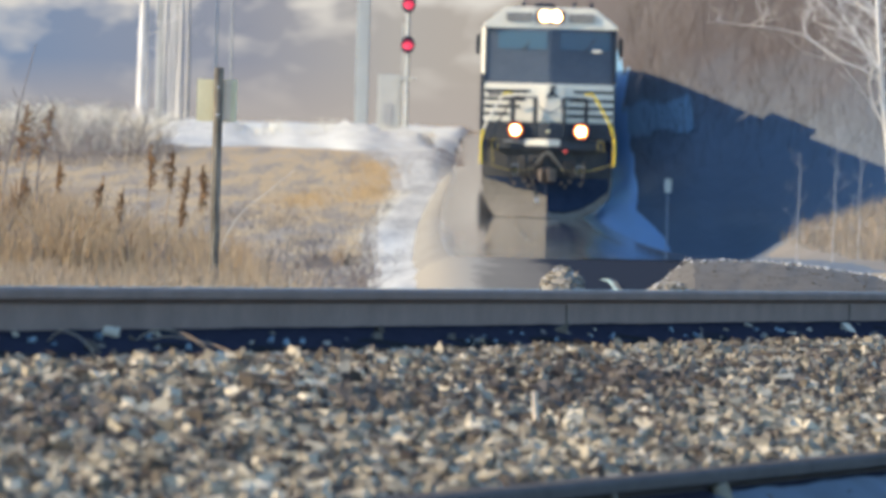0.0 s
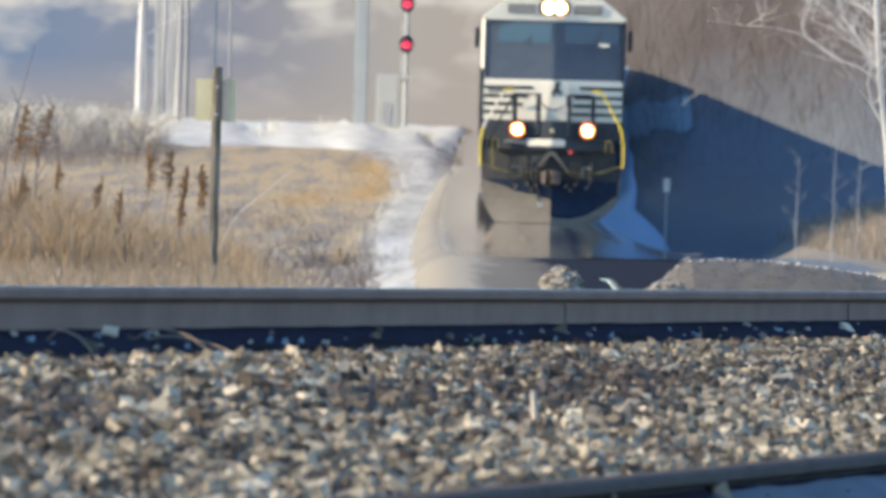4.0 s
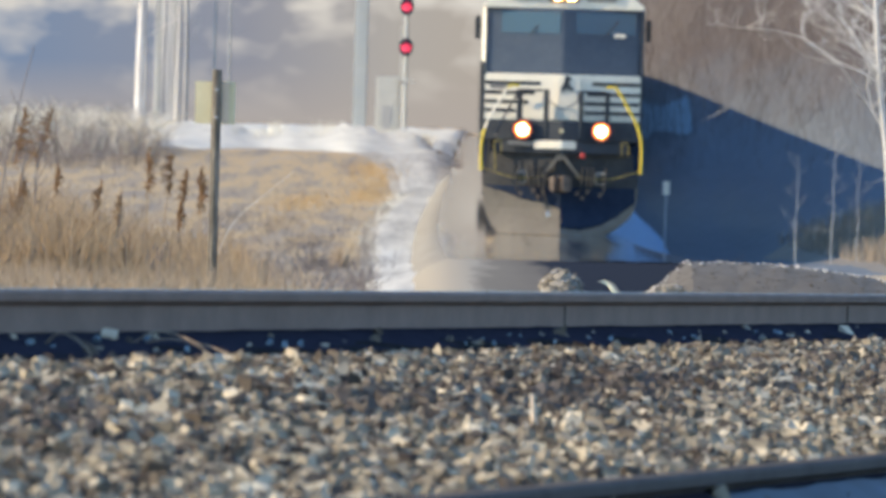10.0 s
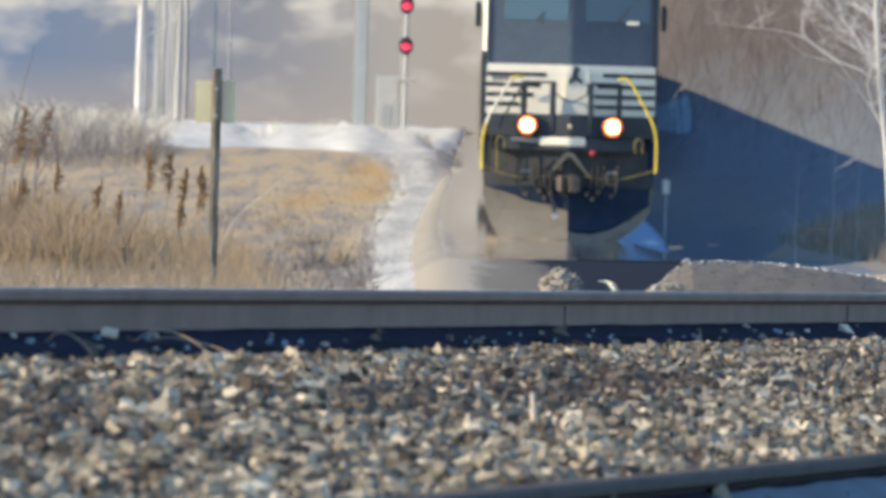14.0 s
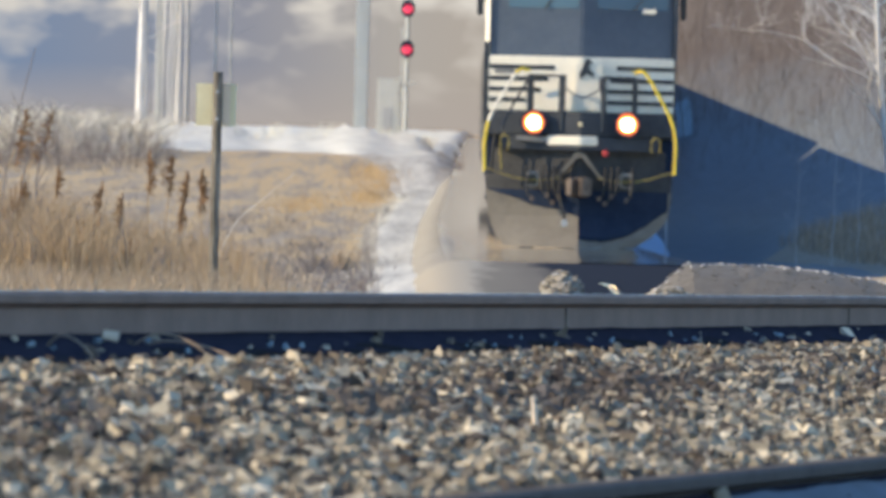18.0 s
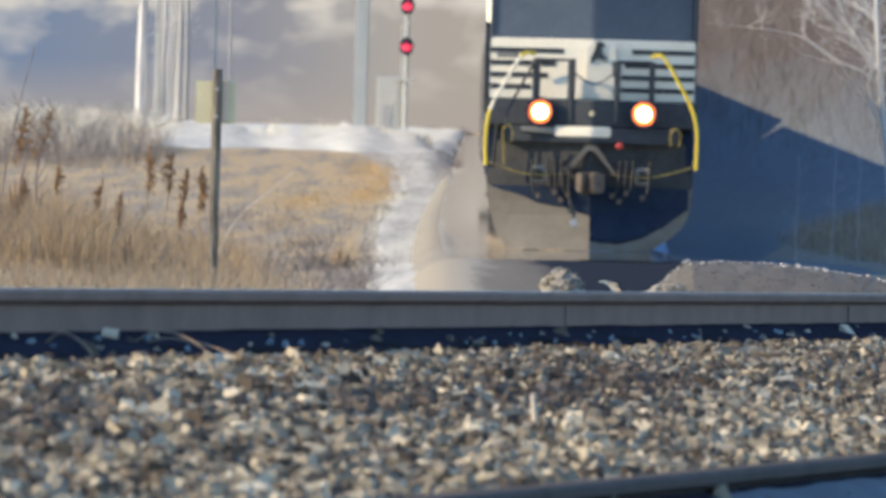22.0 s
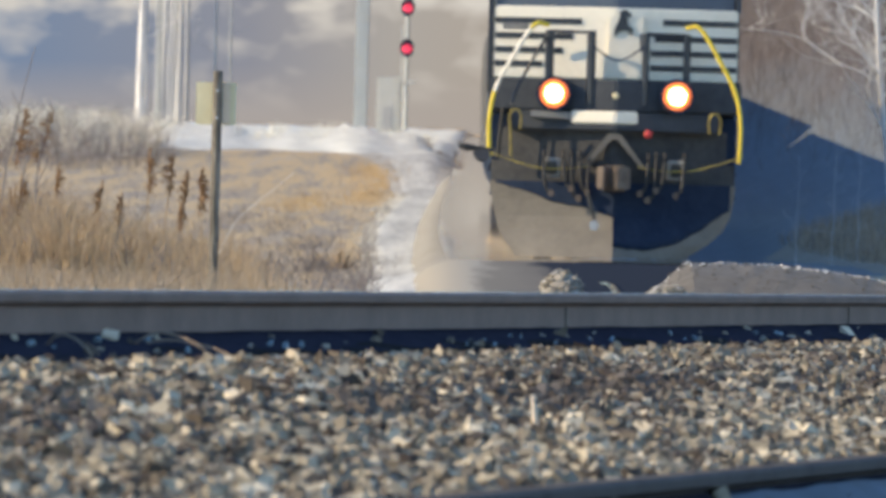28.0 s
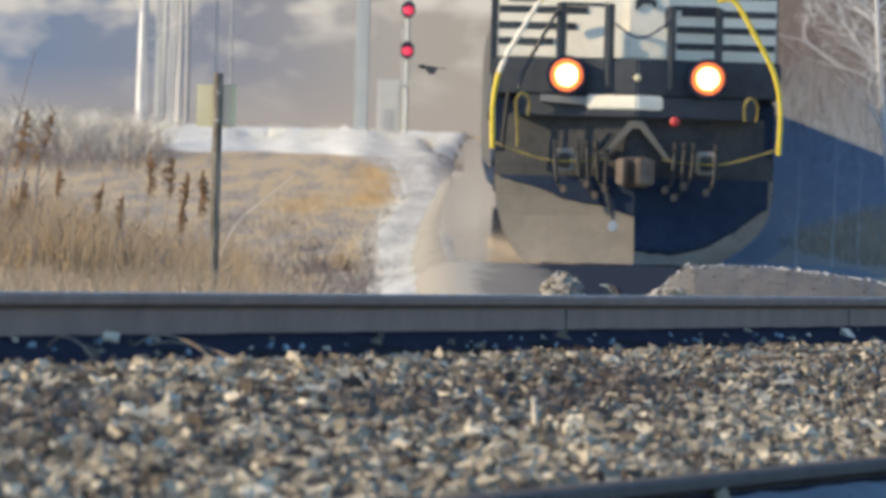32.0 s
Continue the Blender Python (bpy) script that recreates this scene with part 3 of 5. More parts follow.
def locomotive():
    """Wide-nosed freight diesel; the front at y = 0, rails at z = 0."""
    t = thing("locomotive", "black diesel freight locomotive with white nose and lit headlamps", "locomotive")

    def vee(x0, x1, z0, z1, y0, y1, slope):
        """A block whose front falls back from the middle."""
        xs = [x for x in (x0, 0.0, x1) if x0 <= x <= x1]
        prof = [(x, y0 + slope * abs(x)) for x in xs] + [(x1, y1), (x0, y1)]
        return prism(prof, z0, z1, "z", bevel=0.02)
    part("frame", box(-1.5, 1.5, 0.6, 21.6, 1.15, 1.75, 0.03), GRIME, t)
    part("deck", vee(-1.55, 1.55, 1.80, 2.19, 0.0, 21.8, 0.30), DUSTY, t, "black front platform edge")
    part("nose", vee(-1.5, 1.5, 2.19, 3.08, 0.45, 2.4, 0.18), WHITE, t, "white painted short nose")
    cab_profile = ((-1.55, 2.17), (-1.55, 4.40), (-1.02, 4.80), (1.02, 4.80), (1.55, 4.40), (1.55, 2.17))
    part("cab", prism(cab_profile, 1.75, 5.2, bevel=0.03), BLACK, t, "black crew cab")
    brow = ((-1.56, 4.36), (-1.56, 4.44), (-1.03, 4.86), (1.03, 4.86), (1.56, 4.44), (1.56, 4.36))
    part("brow", prism(brow, 1.55, 2.4, bevel=0.02), WHITE, t, "white cab roof brow")
    part("fascia", vee(-1.5, 1.5, 3.08, 4.36, 1.35, 1.9, 0.25), HAZEDBLACK, t, "black panel round the windshields")
    for x0, x1 in ((-1.20, -0.06), (0.24, 1.40)):
        bm = bmesh.new()
        prism([(x, 1.35 + 0.25 * abs(x) - 0.012) for x in (x0, x1)] + [(x1, 1.35 + 0.25 * abs(x1) + 0.03), (x0, 1.35 + 0.25 * abs(x0) + 0.03)], 3.88, 4.29, "z", bm)
        w = part("windshield", bm, GLASS, t, "dark windshield pane")
        part("decal", box(x1 - 0.42, x1 - 0.20, 1.30 + 0.25 * abs(x1 - 0.3), 1.33 + 0.25 * abs(x1 - 0.3), 3.83, 3.90), WHITE, w) if x0 > 0 else None
        part("wiper", tube(((x0 * 0.5 + x1 * 0.5, 1.45, 3.86), (x0 * 0.5 + x1 * 0.5 + 0.25, 1.48, 4.16)), 0.012, 5), RUBBER, w)
    for s in (-1, 1):
        post = [(s * 1.50, 1.66), (s * 1.565, 1.80), (s * 1.565, 1.95), (s * 1.46, 1.90)]
        # sunlit left corner and shaded right corner, put into the colours
        part("corner_post", prism(post, 3.1, 4.38, "z"), WHITE if s < 0 else DUSTY, t)
    hood = ((-0.95, 1.75), (-0.95, 4.30), (-0.75, 4.62), (0.75, 4.62), (0.95, 4.30), (0.95, 1.75))
    part("long_hood", prism(hood, 5.2, 21.75, bevel=0.03), BLACK, t, "long black engine hood")
    part("radiator_wings", prism(((-1.5, 3.9), (-1.5, 4.25), (-1.2, 4.7), (1.2, 4.7), (1.5, 4.25), (1.5, 3.9)), 16.0, 20.6, bevel=0.03), BLACK, t)
    part("fuel_tank", prism(((-1.4, 0.5), (-1.5, 1.15), (1.5, 1.15), (1.4, 0.5)), 8.0, 14.0, bevel=0.04), GRIME, t)
    # roof details
    for x in (-0.62, 0.55, 0.95):
        part("horn", tube(((x, 2.0, 4.86), (x, 2.0, 4.95), (x, 1.75, 4.97)), 0.035, 8), GRIME, t)
    part("antenna", box(-0.35, 0.1, 2.3, 2.7, 4.86, 4.96, 0.02), GRIME, t)
    head = part("headlight_box", box(-0.34, 0.34, 1.47, 1.7, 4.5, 4.8, 0.05), GRIME, t)
    for x in (-0.13, 0.13):
        # warm glow round the headlight, put in as an emitting ring
        part("headlight_glow", disc((x, 1.478, 4.65), 0.15, 0.012, (0, -1, 0)), WARMLAMP, head)
        part("headlight", disc((x, 1.468, 4.65), 0.115, 0.03, (0, -1, 0), dome=0.02), LAMP, head, "lit warm headlight")
    for s in (-1, 1):
        part("number_board", box(s * 0.72 - 0.3, s * 0.72 + 0.3, 1.50, 1.56, 4.52, 4.72, 0.015), CARGREY, t, "grey number board")
        m = part("mirror", box(s * 1.66 - 0.05, s * 1.66 + 0.05, 2.3, 2.36, 3.75, 4.2, 0.02), BLACK, t)
        part("mirror_arm", tube(((s * 1.54, 2.35, 4.0), (s * 1.64, 2.34, 4.0)), 0.015, 6), GRIME, m)
    # nose stripes, posts and door
    for i in range(4):
        for s in (-1, 1):
            z = ((2.90, 2.715, 2.54, 2.37), (2.91, 2.71, 2.53, 2.35))[s > 0][i]
            inner = ((0.43, 0.54, 0.66, 0.90), (0.57, 0.47, 0.42, 0.42))[s > 0][i]
            a, b = sorted((s * inner, s * 1.49))
            bm = bmesh.new()
            prof = [(x, 0.45 + 0.18 * abs(x) - 0.014) for x in (a, b)] + [(b, 0.45 + 0.18 * abs(b) + 0.03), (a, 0.45 + 0.18 * abs(a) + 0.03)]
            prism(prof, z - 0.036, z + 0.036, "z", bm)
            part("stripe", bm, BLACK, t, "black painted stripe")
    part("corner_trim", box(-1.575, -1.502, 0.72, 0.80, 2.0, 3.3, 0.01), BLACK, t, "black trim down the nose corner")
    part("nose_door", box(-0.11, 0.34, 0.41, 0.52, 2.2, 2.98, 0.02), WHITE, t, "white nose door")
    part("door_handle", tube(((0.30, 0.40, 2.55), (0.30, 0.36, 2.55), (0.30, 0.36, 2.75), (0.30, 0.40, 2.75)), 0.012, 6), GRIME, t)
    crest = bmesh.new()
    prism([(-0.03, 2.72), (-0.03, 2.82), (0.03, 2.94), (0.04, 3.03), (0.10, 3.06), (0.17, 3.01), (0.17, 2.97), (0.12, 2.96), (0.14, 2.86), (0.20, 2.82), (0.18, 2.74), (0.15, 2.79), (0.06, 2.80)], 0.385, 0.41, "y", crest)
    part("emblem", crest, BLACK, t, "dark emblem shape on the nose")
    for x, z1 in ((-0.82, 2.78), (-0.31, 2.78), (0.355, 2.76), (0.865, 2.76)):
        part("rail_post", tube(((x, 0.02 + 0.3 * abs(x), 1.88), (x, 0.02 + 0.3 * abs(x), z1)), 0.056 if x < 0 else 0.046, 8), BLACK, t, "black handrail post")
    part("handrail", tube(((-0.84, 0.27, 2.77), (-0.31, 0.115, 2.76)), 0.020, 8), BLACK, t)
    part("bracket", box(-1.40, -1.08, 0.33, 0.36, 2.78, 2.86, 0.01), CARGREY, t)
    for a, b in ((0.355, 0.865),):
        part("handrail", tube(((a, 0.127, 2.75), (b, 0.28, 2.75)), 0.026, 8), BLACK, t)
    part("chain", tube(arc(((-0.31, 0.08, 2.6), (0.02, 0.08, 2.42), (0.35, 0.09, 2.6))), 0.012, 6), GRIME, t)
    for s in (-1, 1):
        pts = arc(((s * 0.84, 0.14, 2.84), (s * 1.02, 0.08, 2.83), (s * 1.25, 0.04, 2.47), (s * 1.46, 0.04, 2.07), (s * 1.535, 0.04, 1.70), (s * 1.53, 0.06, 1.20)))
        if s < 0:
            part("corner_handrail", tube(pts[:8], 0.027, 8), YELLOW, t, "yellow safety handrail")
            # sun glare on this length is put into its colour as white
            part("corner_handrail", tube(pts[7:20], 0.027, 8), WHITE, t, "length of handrail with the sun's glare put in as white")
            part("corner_handrail", tube(pts[19:], 0.027, 8), YELLOW, t, "yellow safety handrail")
        else:
            part("corner_handrail", tube(pts, 0.027, 8), YELLOW, t, "yellow safety handrail")
        part("grab_loop", tube(arc(((s * 1.22 - 0.06, 0.06, 1.55), (s * 1.22 - 0.07, 0.0, 1.72), (s * 1.22, -0.02, 1.80), (s * 1.22 + 0.07, 0.0, 1.72), (s * 1.22 + 0.06, 0.06, 1.55))), 0.012, 6), OLDYELLOW, t, "small yellow grab loop")
        part("uncoupling_lever", tube(arc(((s * 0.28, -0.05, 1.12), (s * 0.65, -0.06, 1.08), (s * 1.0, -0.05, 1.10), (s * 1.40, -0.02, 1.22), (s * 1.5, 0.02, 1.26)), 4), 0.012, 6), OLDYELLOW, t, "dull yellow uncoupling lever")
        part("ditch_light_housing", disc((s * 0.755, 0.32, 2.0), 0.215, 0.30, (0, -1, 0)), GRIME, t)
        # halo and glow round the lamp are two emitting rings
        part("ditch_light_halo", disc((s * 0.755, 0.03, 2.0), 0.178, 0.02, (0, -1, 0)), HALO, t, "orange halo of the lamp as a glowing ring")
        part("ditch_light_glow", disc((s * 0.755, 0.015, 2.0), 0.132, 0.012, (0, -1, 0)), WARMLAMP, t, "warm glow round the lamp as a ring")
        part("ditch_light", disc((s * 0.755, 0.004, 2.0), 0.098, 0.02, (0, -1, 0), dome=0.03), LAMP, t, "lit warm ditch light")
    part("anticlimber_stripe", vee(-0.54, 0.28, 1.645, 1.80, -0.085, 0.35, 0.30), WHITE, t, "white anticlimber edge")
    # end cut thin and greyed where shade covers the white edge
    part("anticlimber_stripe", prism([(-1.03, 1.72), (-1.03, 1.79), (-0.545, 1.775), (-0.545, 1.69)], 0.07, 0.5, "y"), CARGREY, t, "thin grey end of the white edge, shade put into its shape")
    part("anticlimber", vee(-1.28, 1.28, 1.56, 1.79, -0.05, 0.6, 0.30), DUSTY, t)
    # pilot sheet with V front, plow, coupler
    part("pilot_plate", vee(-1.5, 1.5, 0.75, 1.60, 0.10, 0.9, 0.36), PILOT, t, "dusty black pilot sheet")
    for s in (-1, 1):
        bm = bmesh.new()
        rows = ((0.92, 1.50, 0.03, -0.14), (0.70, 1.48, 0.05, -0.11), (0.50, 1.44, 0.04, -0.12), (0.34, 1.40, 0.0, -0.19), (0.18, 1.32, -0.10, -0.32), (0.0, 1.18, -0.22, -0.45))
        front = []
        back = []
        if s > 0:
            rows = rows[:3] + ((0.34, 1.34, 0.0, -0.19), (0.18, 1.16, -0.10, -0.32), (0.0, 0.88, -0.22, -0.45))
        for z, w, ye, yc in rows:
            front.append([bm.verts.new((s * w * k / 4, yc + (ye - yc) * k / 4 + 0.34 * k / 4, z)) for k in range(5)])
            back.append([bm.verts.new((s * w * k / 4, yc + (ye - yc) * k / 4 + 0.34 * k / 4 + 0.05, z)) for k in range(5)])
        for i in range(5):
            for k in range(4):
                bm.faces.new((front[i][k], front[i][k + 1], front[i + 1][k + 1], front[i + 1][k]))
                bm.faces.new((back[i][k], back[i + 1][k], back[i + 1][k + 1], back[i][k + 1]))
        for i in (0, 5):
            for k in range(4):
                bm.faces.new((front[i][k], back[i][k], back[i][k + 1], front[i][k + 1]))
        for k in (0, 4):
            for i in range(5):
                bm.faces.new((front[i][k], front[i + 1][k], back[i + 1][k], back[i][k]))
        part("plow_blade", bm, PLOW, t, "scuffed grey plow blade")
        # shade over the blade, laid on as a thin dark panel
        upper = bmesh.new()
        edge = ((0.0, 0.14), (0.4, 0.10), (0.75, 0.18), (1.1, 0.38), (1.42, 0.62)) if s > 0 else ((0.0, 0.50), (0.35, 0.62), (0.7, 0.66), (1.05, 0.80), (1.46, 0.90))
        zs, cs, es = [r[0] for r in rows][::-1], [r[3] for r in rows][::-1], [r[2] + 0.34 for r in rows][::-1]
        ws = [r[1] for r in rows][::-1]
        cols = []
        for k in range(17):
            x = 1.44 * k / 16
            z0 = np.interp(x, [q[0] for q in edge], [q[1] for q in edge]) + 0.03 * noise.noise((x * 9, s, 0))
            col = []
            for j in range(9):
                z = z0 + (0.925 - z0) * j / 8
                f = min(1.0, x / np.interp(z, zs, ws))
                y = np.interp(z, zs, cs) * (1 - f) + np.interp(z, zs, es) * f
                col.append((upper.verts.new((s * x, y - 0.014, z)), upper.verts.new((s * x, y - 0.003, z))))
            cols.append(col)
        for p, q in zip(cols, cols[1:]):
            for j in range(8):
                upper.faces.new((p[j][0], q[j][0], q[j + 1][0], p[j + 1][0]))
            upper.faces.new((p[0][0], p[0][1], q[0][1], q[0][0]))
        part("plow_shade", upper, GRIME, t, "shade on the upper plow, put in as a dark panel", True)
        st = part("step_well", box(min(s * 1.25, s * 1.5), max(s * 1.25, s * 1.5), 0.95, 1.5, 0.75, 1.78, 0.02), GRIME, t)
        for z in (0.75, 1.05, 1.35):
            part("step", box(min(s * 1.28, s * 1.52), max(s * 1.28, s * 1.52), 0.89, 0.97, z, z + 0.04, 0.008), GRIME, st)
        hb = part("hose_bracket", box(s * 0.76 - 0.11, s * 0.76 + 0.11, -0.02, 0.16, 0.97, 1.22, 0.02), CARGREY, t, "pale worn hose bracket")
        part("socket", box(s * 0.76 - 0.065, s * 0.76 + 0.065, -0.05, -0.01, 1.01, 1.17, 0.015), RUBBER, hb)
        for j, (x, sag) in enumerate(((0.42, 0.34), (0.52, 0.42), (0.62, 0.30), (0.86, 0.36))):
            part("air_hose", tube(arc(((s * x, 0.12, 1.30), (s * x, -0.06, 1.22), (s * (x - 0.03), -0.12, 1.22 - sag), (s * (x - 0.1), -0.14, 1.16 - sag))), 0.022, 7), RUBBER, t)
            part("hose_coupling", box(s * (x - 0.1) - 0.035, s * (x - 0.1) + 0.035, -0.18, -0.11, 1.10 - sag, 1.18 - sag, 0.012), CASTIRON, t)
    part("marker_lamp", disc((0.0, 0.03, 1.99), 0.038, 0.05, (0, -1, 0), dome=0.02), SIGNYELLOW, t, "small cream marker lamp")
    part("cut_lever", tube(arc(((-0.86, 0.20, 2.70), (-1.02, 0.16, 2.42), (-1.22, 0.10, 2.02), (-1.26, 0.08, 1.86))), 0.022, 7), BLACK, t, "black diagonal brace rod")
    part("brake_rod", tube(((-1.37, 0.28, 1.82), (-1.43, 0.30, 1.20)), 0.026, 7), RUBBER, t)
    part("loop_rod", tube(((-1.28, 0.24, 1.66), (-1.26, 0.26, 1.22)), 0.016, 6), OLDYELLOW, t)
    part("red_valve", disc((0.41, 0.06, 1.53), 0.052, 0.09, (0, -1, 0), dome=0.02), RED, t, "red painted valve cap")
    part("yoke", prism([(-0.40, 1.10), (-0.07, 1.54), (0.07, 1.54), (0.40, 1.10), (0.34, 1.10), (0.04, 1.46), (-0.04, 1.46), (-0.34, 1.10)], 0.02, 0.12, "y", bevel=0.01), PLOW, t, "dusty grey coupler yoke")
    part("glad_hand", prism([(-0.27, 0.34), (-0.29, 0.42), (-0.22, 0.47), (-0.17, 0.41), (-0.20, 0.34)], -0.50, -0.44, "y", bevel=0.01), GALV, t, "bright metal hose coupling")
    part("glad_hose", tube(arc(((-0.30, 0.0, 1.2), (-0.32, -0.40, 0.85), (-0.23, -0.47, 0.46))), 0.02, 7), RUBBER, t)
    coup = part("coupler", prism([(-0.16, 0.82), (-0.19, 1.0), (-0.12, 1.14), (0.14, 1.14), (0.2, 1.02), (0.16, 0.82)], -0.42, 0.14, "y", bevel=0.03), CASTIRON, t, "rusty steel coupler head")
    part("knuckle", prism([(0.02, -0.62), (0.17, -0.58), (0.20, -0.40), (0.06, -0.36), (-0.02, -0.46)], 0.84, 1.12, "z", bevel=0.02), CASTIRON, coup)
    part("guard_arm", prism([(-0.22, -0.56), (-0.12, -0.60), (-0.06, -0.40), (-0.18, -0.36)], 0.84, 1.12, "z", bevel=0.02), CASTIRON, coup)
    return t


def wheelsets(root, stations):
    """Pairs of wheels on axles; returned so that they can be turned."""
    made = []
    for y in stations:
        w = part("wheelset", tube(((-0.85, 0, 0), (0.85, 0, 0)), 0.09, 10), GRIME, root)
        w.matrix_basis = pose(0, y, 0.51)
        for s in (-1, 1):
            part("wheel", disc((s * 0.69, 0, 0), 0.51, s * 0.13, (1, 0, 0), 28), CASTIRON, w, "rusty steel wheel")
        made.append(w)
    return made


loco = locomotive()
loco_wheels = wheelsets(loco, (2.6, 4.5, 6.4, 15.6, 17.5, 19.4))
for y in (4.5, 17.5):
    for s in (-1, 1):
        part("truck_frame", box(s * 1.02 - 0.09, s * 1.02 + 0.09, y - 2.6, y + 2.6, 0.45, 0.85, 0.05), GRIME, loco)


def freight_car(up=0.0, label="grey weathered covered hopper car coupled in the train"):
    t = thing("freight_car", label, "freight car", "cars of the train")
    part("body", prism(((-1.36, 1.3), (-1.40, 2.0), (-1.40, 3.9 + up), (-1.1, 4.4 + up), (1.1, 4.4 + up), (1.40, 3.9 + up), (1.40, 2.0), (1.36, 1.3)), 0.2, 17.0, bevel=0.03), CARGREY, t)
    part("sill", box(-1.4, 1.4, 0.3, 16.9, 1.0, 1.3, 0.03), GRIME, t)
    for i in range(9):
        for s in (-1, 1):
            y = 1.3 + i * 1.8
            part("rib", box(min(s * 1.395, s * 1.45), max(s * 1.395, s * 1.45), y, y + 0.12, 1.4, 3.88 + up, 0.01), CARGREY, t)
    part("roof_walk", box(-0.4, 0.4, 1.2, 16.0, 4.42 + up, 4.48 + up, 0.01), GALV, t)
    part("ladder", box(-1.35, -0.95, 0.84, 0.9, 1.4, 4.0 + up, 0.01), GALV, t)
    for y in (3.0, 14.2):
        part("truck", box(-1.05, 1.05, y - 1.3, y + 1.3, 0.35, 0.95, 0.06), GRIME, t)
    part("coupler", box(-0.13, 0.13, -0.2, 0.6, 0.85, 1.1, 0.03), CASTIRON, t)
    return t


tall = freight_car(0.05, "grey weathered hopper car coupled in the train")
cars = [tall, copy_thing(tall, Matrix()), copy_thing(tall, Matrix()), freight_car(0.15), freight_car(0.3)]
high = freight_car(0.5, "high grey weathered hopper car coupled in the train")
cars += [high] + [copy_thing(high, Matrix()) for i in range(3)]

# ---- snow, far ground, distance ----


def snow_strip(o, y):
    """Offsets across the strip of old snow beside the bed, with ragged edges."""
    n1 = 0.14 * noise.noise((0, y * 0.017, 1)) + 0.10 * noise.noise((0, y * 0.11, 1)) + 0.09 * noise.noise((0, y * 0.5, 1))
    n2 = 0.10 * noise.noise((0, y * 0.017, 9)) + 0.07 * noise.noise((0, y * 0.11, 9)) + 0.08 * noise.noise((0, y * 0.5, 9))
    lo = np.interp(y, (75, 171, 203, 250, 294, 355, 395, 420), (-0.64, -1.47, -1.66, -1.60, -1.39, -2.1, -3.4, -5.5)) + n1
    hi = np.interp(y, (75, 171, 203, 250, 294, 355, 395, 420), (-0.09, -0.39, -0.45, -0.35, -0.19, -0.08, 0.0, 0.0)) + n2
    return lo + (hi - lo) * o


strip = sheet("snow_patch", [i / 8 for i in range(9)], axis_steps(((57, 120, 126), (120, 400, 224))), lambda o, y: 0, DIRTYSNOW)
for v in strip.data.vertices:
    o, y = v.co.x, v.co.y
    v.co.x = snow_strip(o, y)
    v.co.z = ground_top(v.co.x, y) + 0.04 + 0.008 * math.sin(math.pi * o) + 0.008 * noise.noise((v.co.x * 3, y * 0.1, 2)) - (0.05 if o in (0, 1) else 0)
tagged(strip, "ragged strip of old snow beside the main track", "snow", kind="structure")

slush = sheet("slush", [i / 10 for i in range(11)], axis_steps(((57, 120, 126), (120, 400, 224))), lambda o, y: 0, SLUSH)
for v in slush.data.vertices:
    o, y = v.co.x, v.co.y
    v.co.x = snow_strip(-0.24 + 1.5 * o, y) + 0.08 * noise.noise((o * 9, y * 0.3, 6))
    v.co.z = ground_top(v.co.x, y) + 0.026 - (0.04 if o in (0, 1) else 0)
tagged(slush, "thin grey slush along both sides of the snow strip", "snow", kind="structure")

# snow bank whose base colour carries the blue of the train's shade
shade = sheet("shaded_snow", [i / 8 for i in range(9)], axis_steps(((196, 262, 66),)), lambda o, y: 0, SHADESNOW)
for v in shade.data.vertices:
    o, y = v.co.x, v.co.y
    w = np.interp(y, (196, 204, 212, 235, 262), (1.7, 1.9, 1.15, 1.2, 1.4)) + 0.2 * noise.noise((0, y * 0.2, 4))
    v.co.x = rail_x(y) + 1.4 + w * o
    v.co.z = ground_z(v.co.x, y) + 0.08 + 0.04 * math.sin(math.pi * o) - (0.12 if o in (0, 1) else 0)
tagged(shade, "narrow snow bank beside the track, the blue of shade in its colour", "ice", kind="structure")

# lighter part of the bank's shade, put in as a blue-grey patch
shade_patch = sheet("shade_tone_patch", axis_steps(((4.6, 6.4, 24),)), axis_steps(((214, 246, 64),)), lambda x, y: ground_z(x, y) + 0.05, BLUESHADE,
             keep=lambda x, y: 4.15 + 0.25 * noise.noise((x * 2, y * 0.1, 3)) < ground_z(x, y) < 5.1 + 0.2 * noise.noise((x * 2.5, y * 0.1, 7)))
tagged(shade_patch, "patch on the bank with a lighter blue-grey shade painted in", "frost", kind="structure")

field = sheet("snow_field", axis_steps(((-300, -60, 12), (-60, -30, 15), (-30, 6, 72))), axis_steps(((372, 520, 74), (520, 1400, 30))),
              keep=lambda x, y: x < rail_x(y) - 2.6, material=SNOW, height=lambda x, y: ground_z(x, y) + 0.10 + (0.95 + 0.3 * noise.noise((x * 0.5, 0, 8)) + 0.3 * noise.noise((x * 2.1, y * 0.3, 8))) * math.exp(-((y - 416) / 9) ** 2) * (1 - smooth(-4.4, -3.2, x - rail_x(y))) + 0.35 * noise.noise((x * 0.35, y * 0.03, 6))  - 0.8 * (1 - smooth(388, 404, y + 10 * noise.noise((x * 0.4, 0, 2)))))
tagged(field, "wide snow-covered field in the distance", "snow", kind="structure")

rng_sn = np.random.default_rng(61)
bm = bmesh.new()
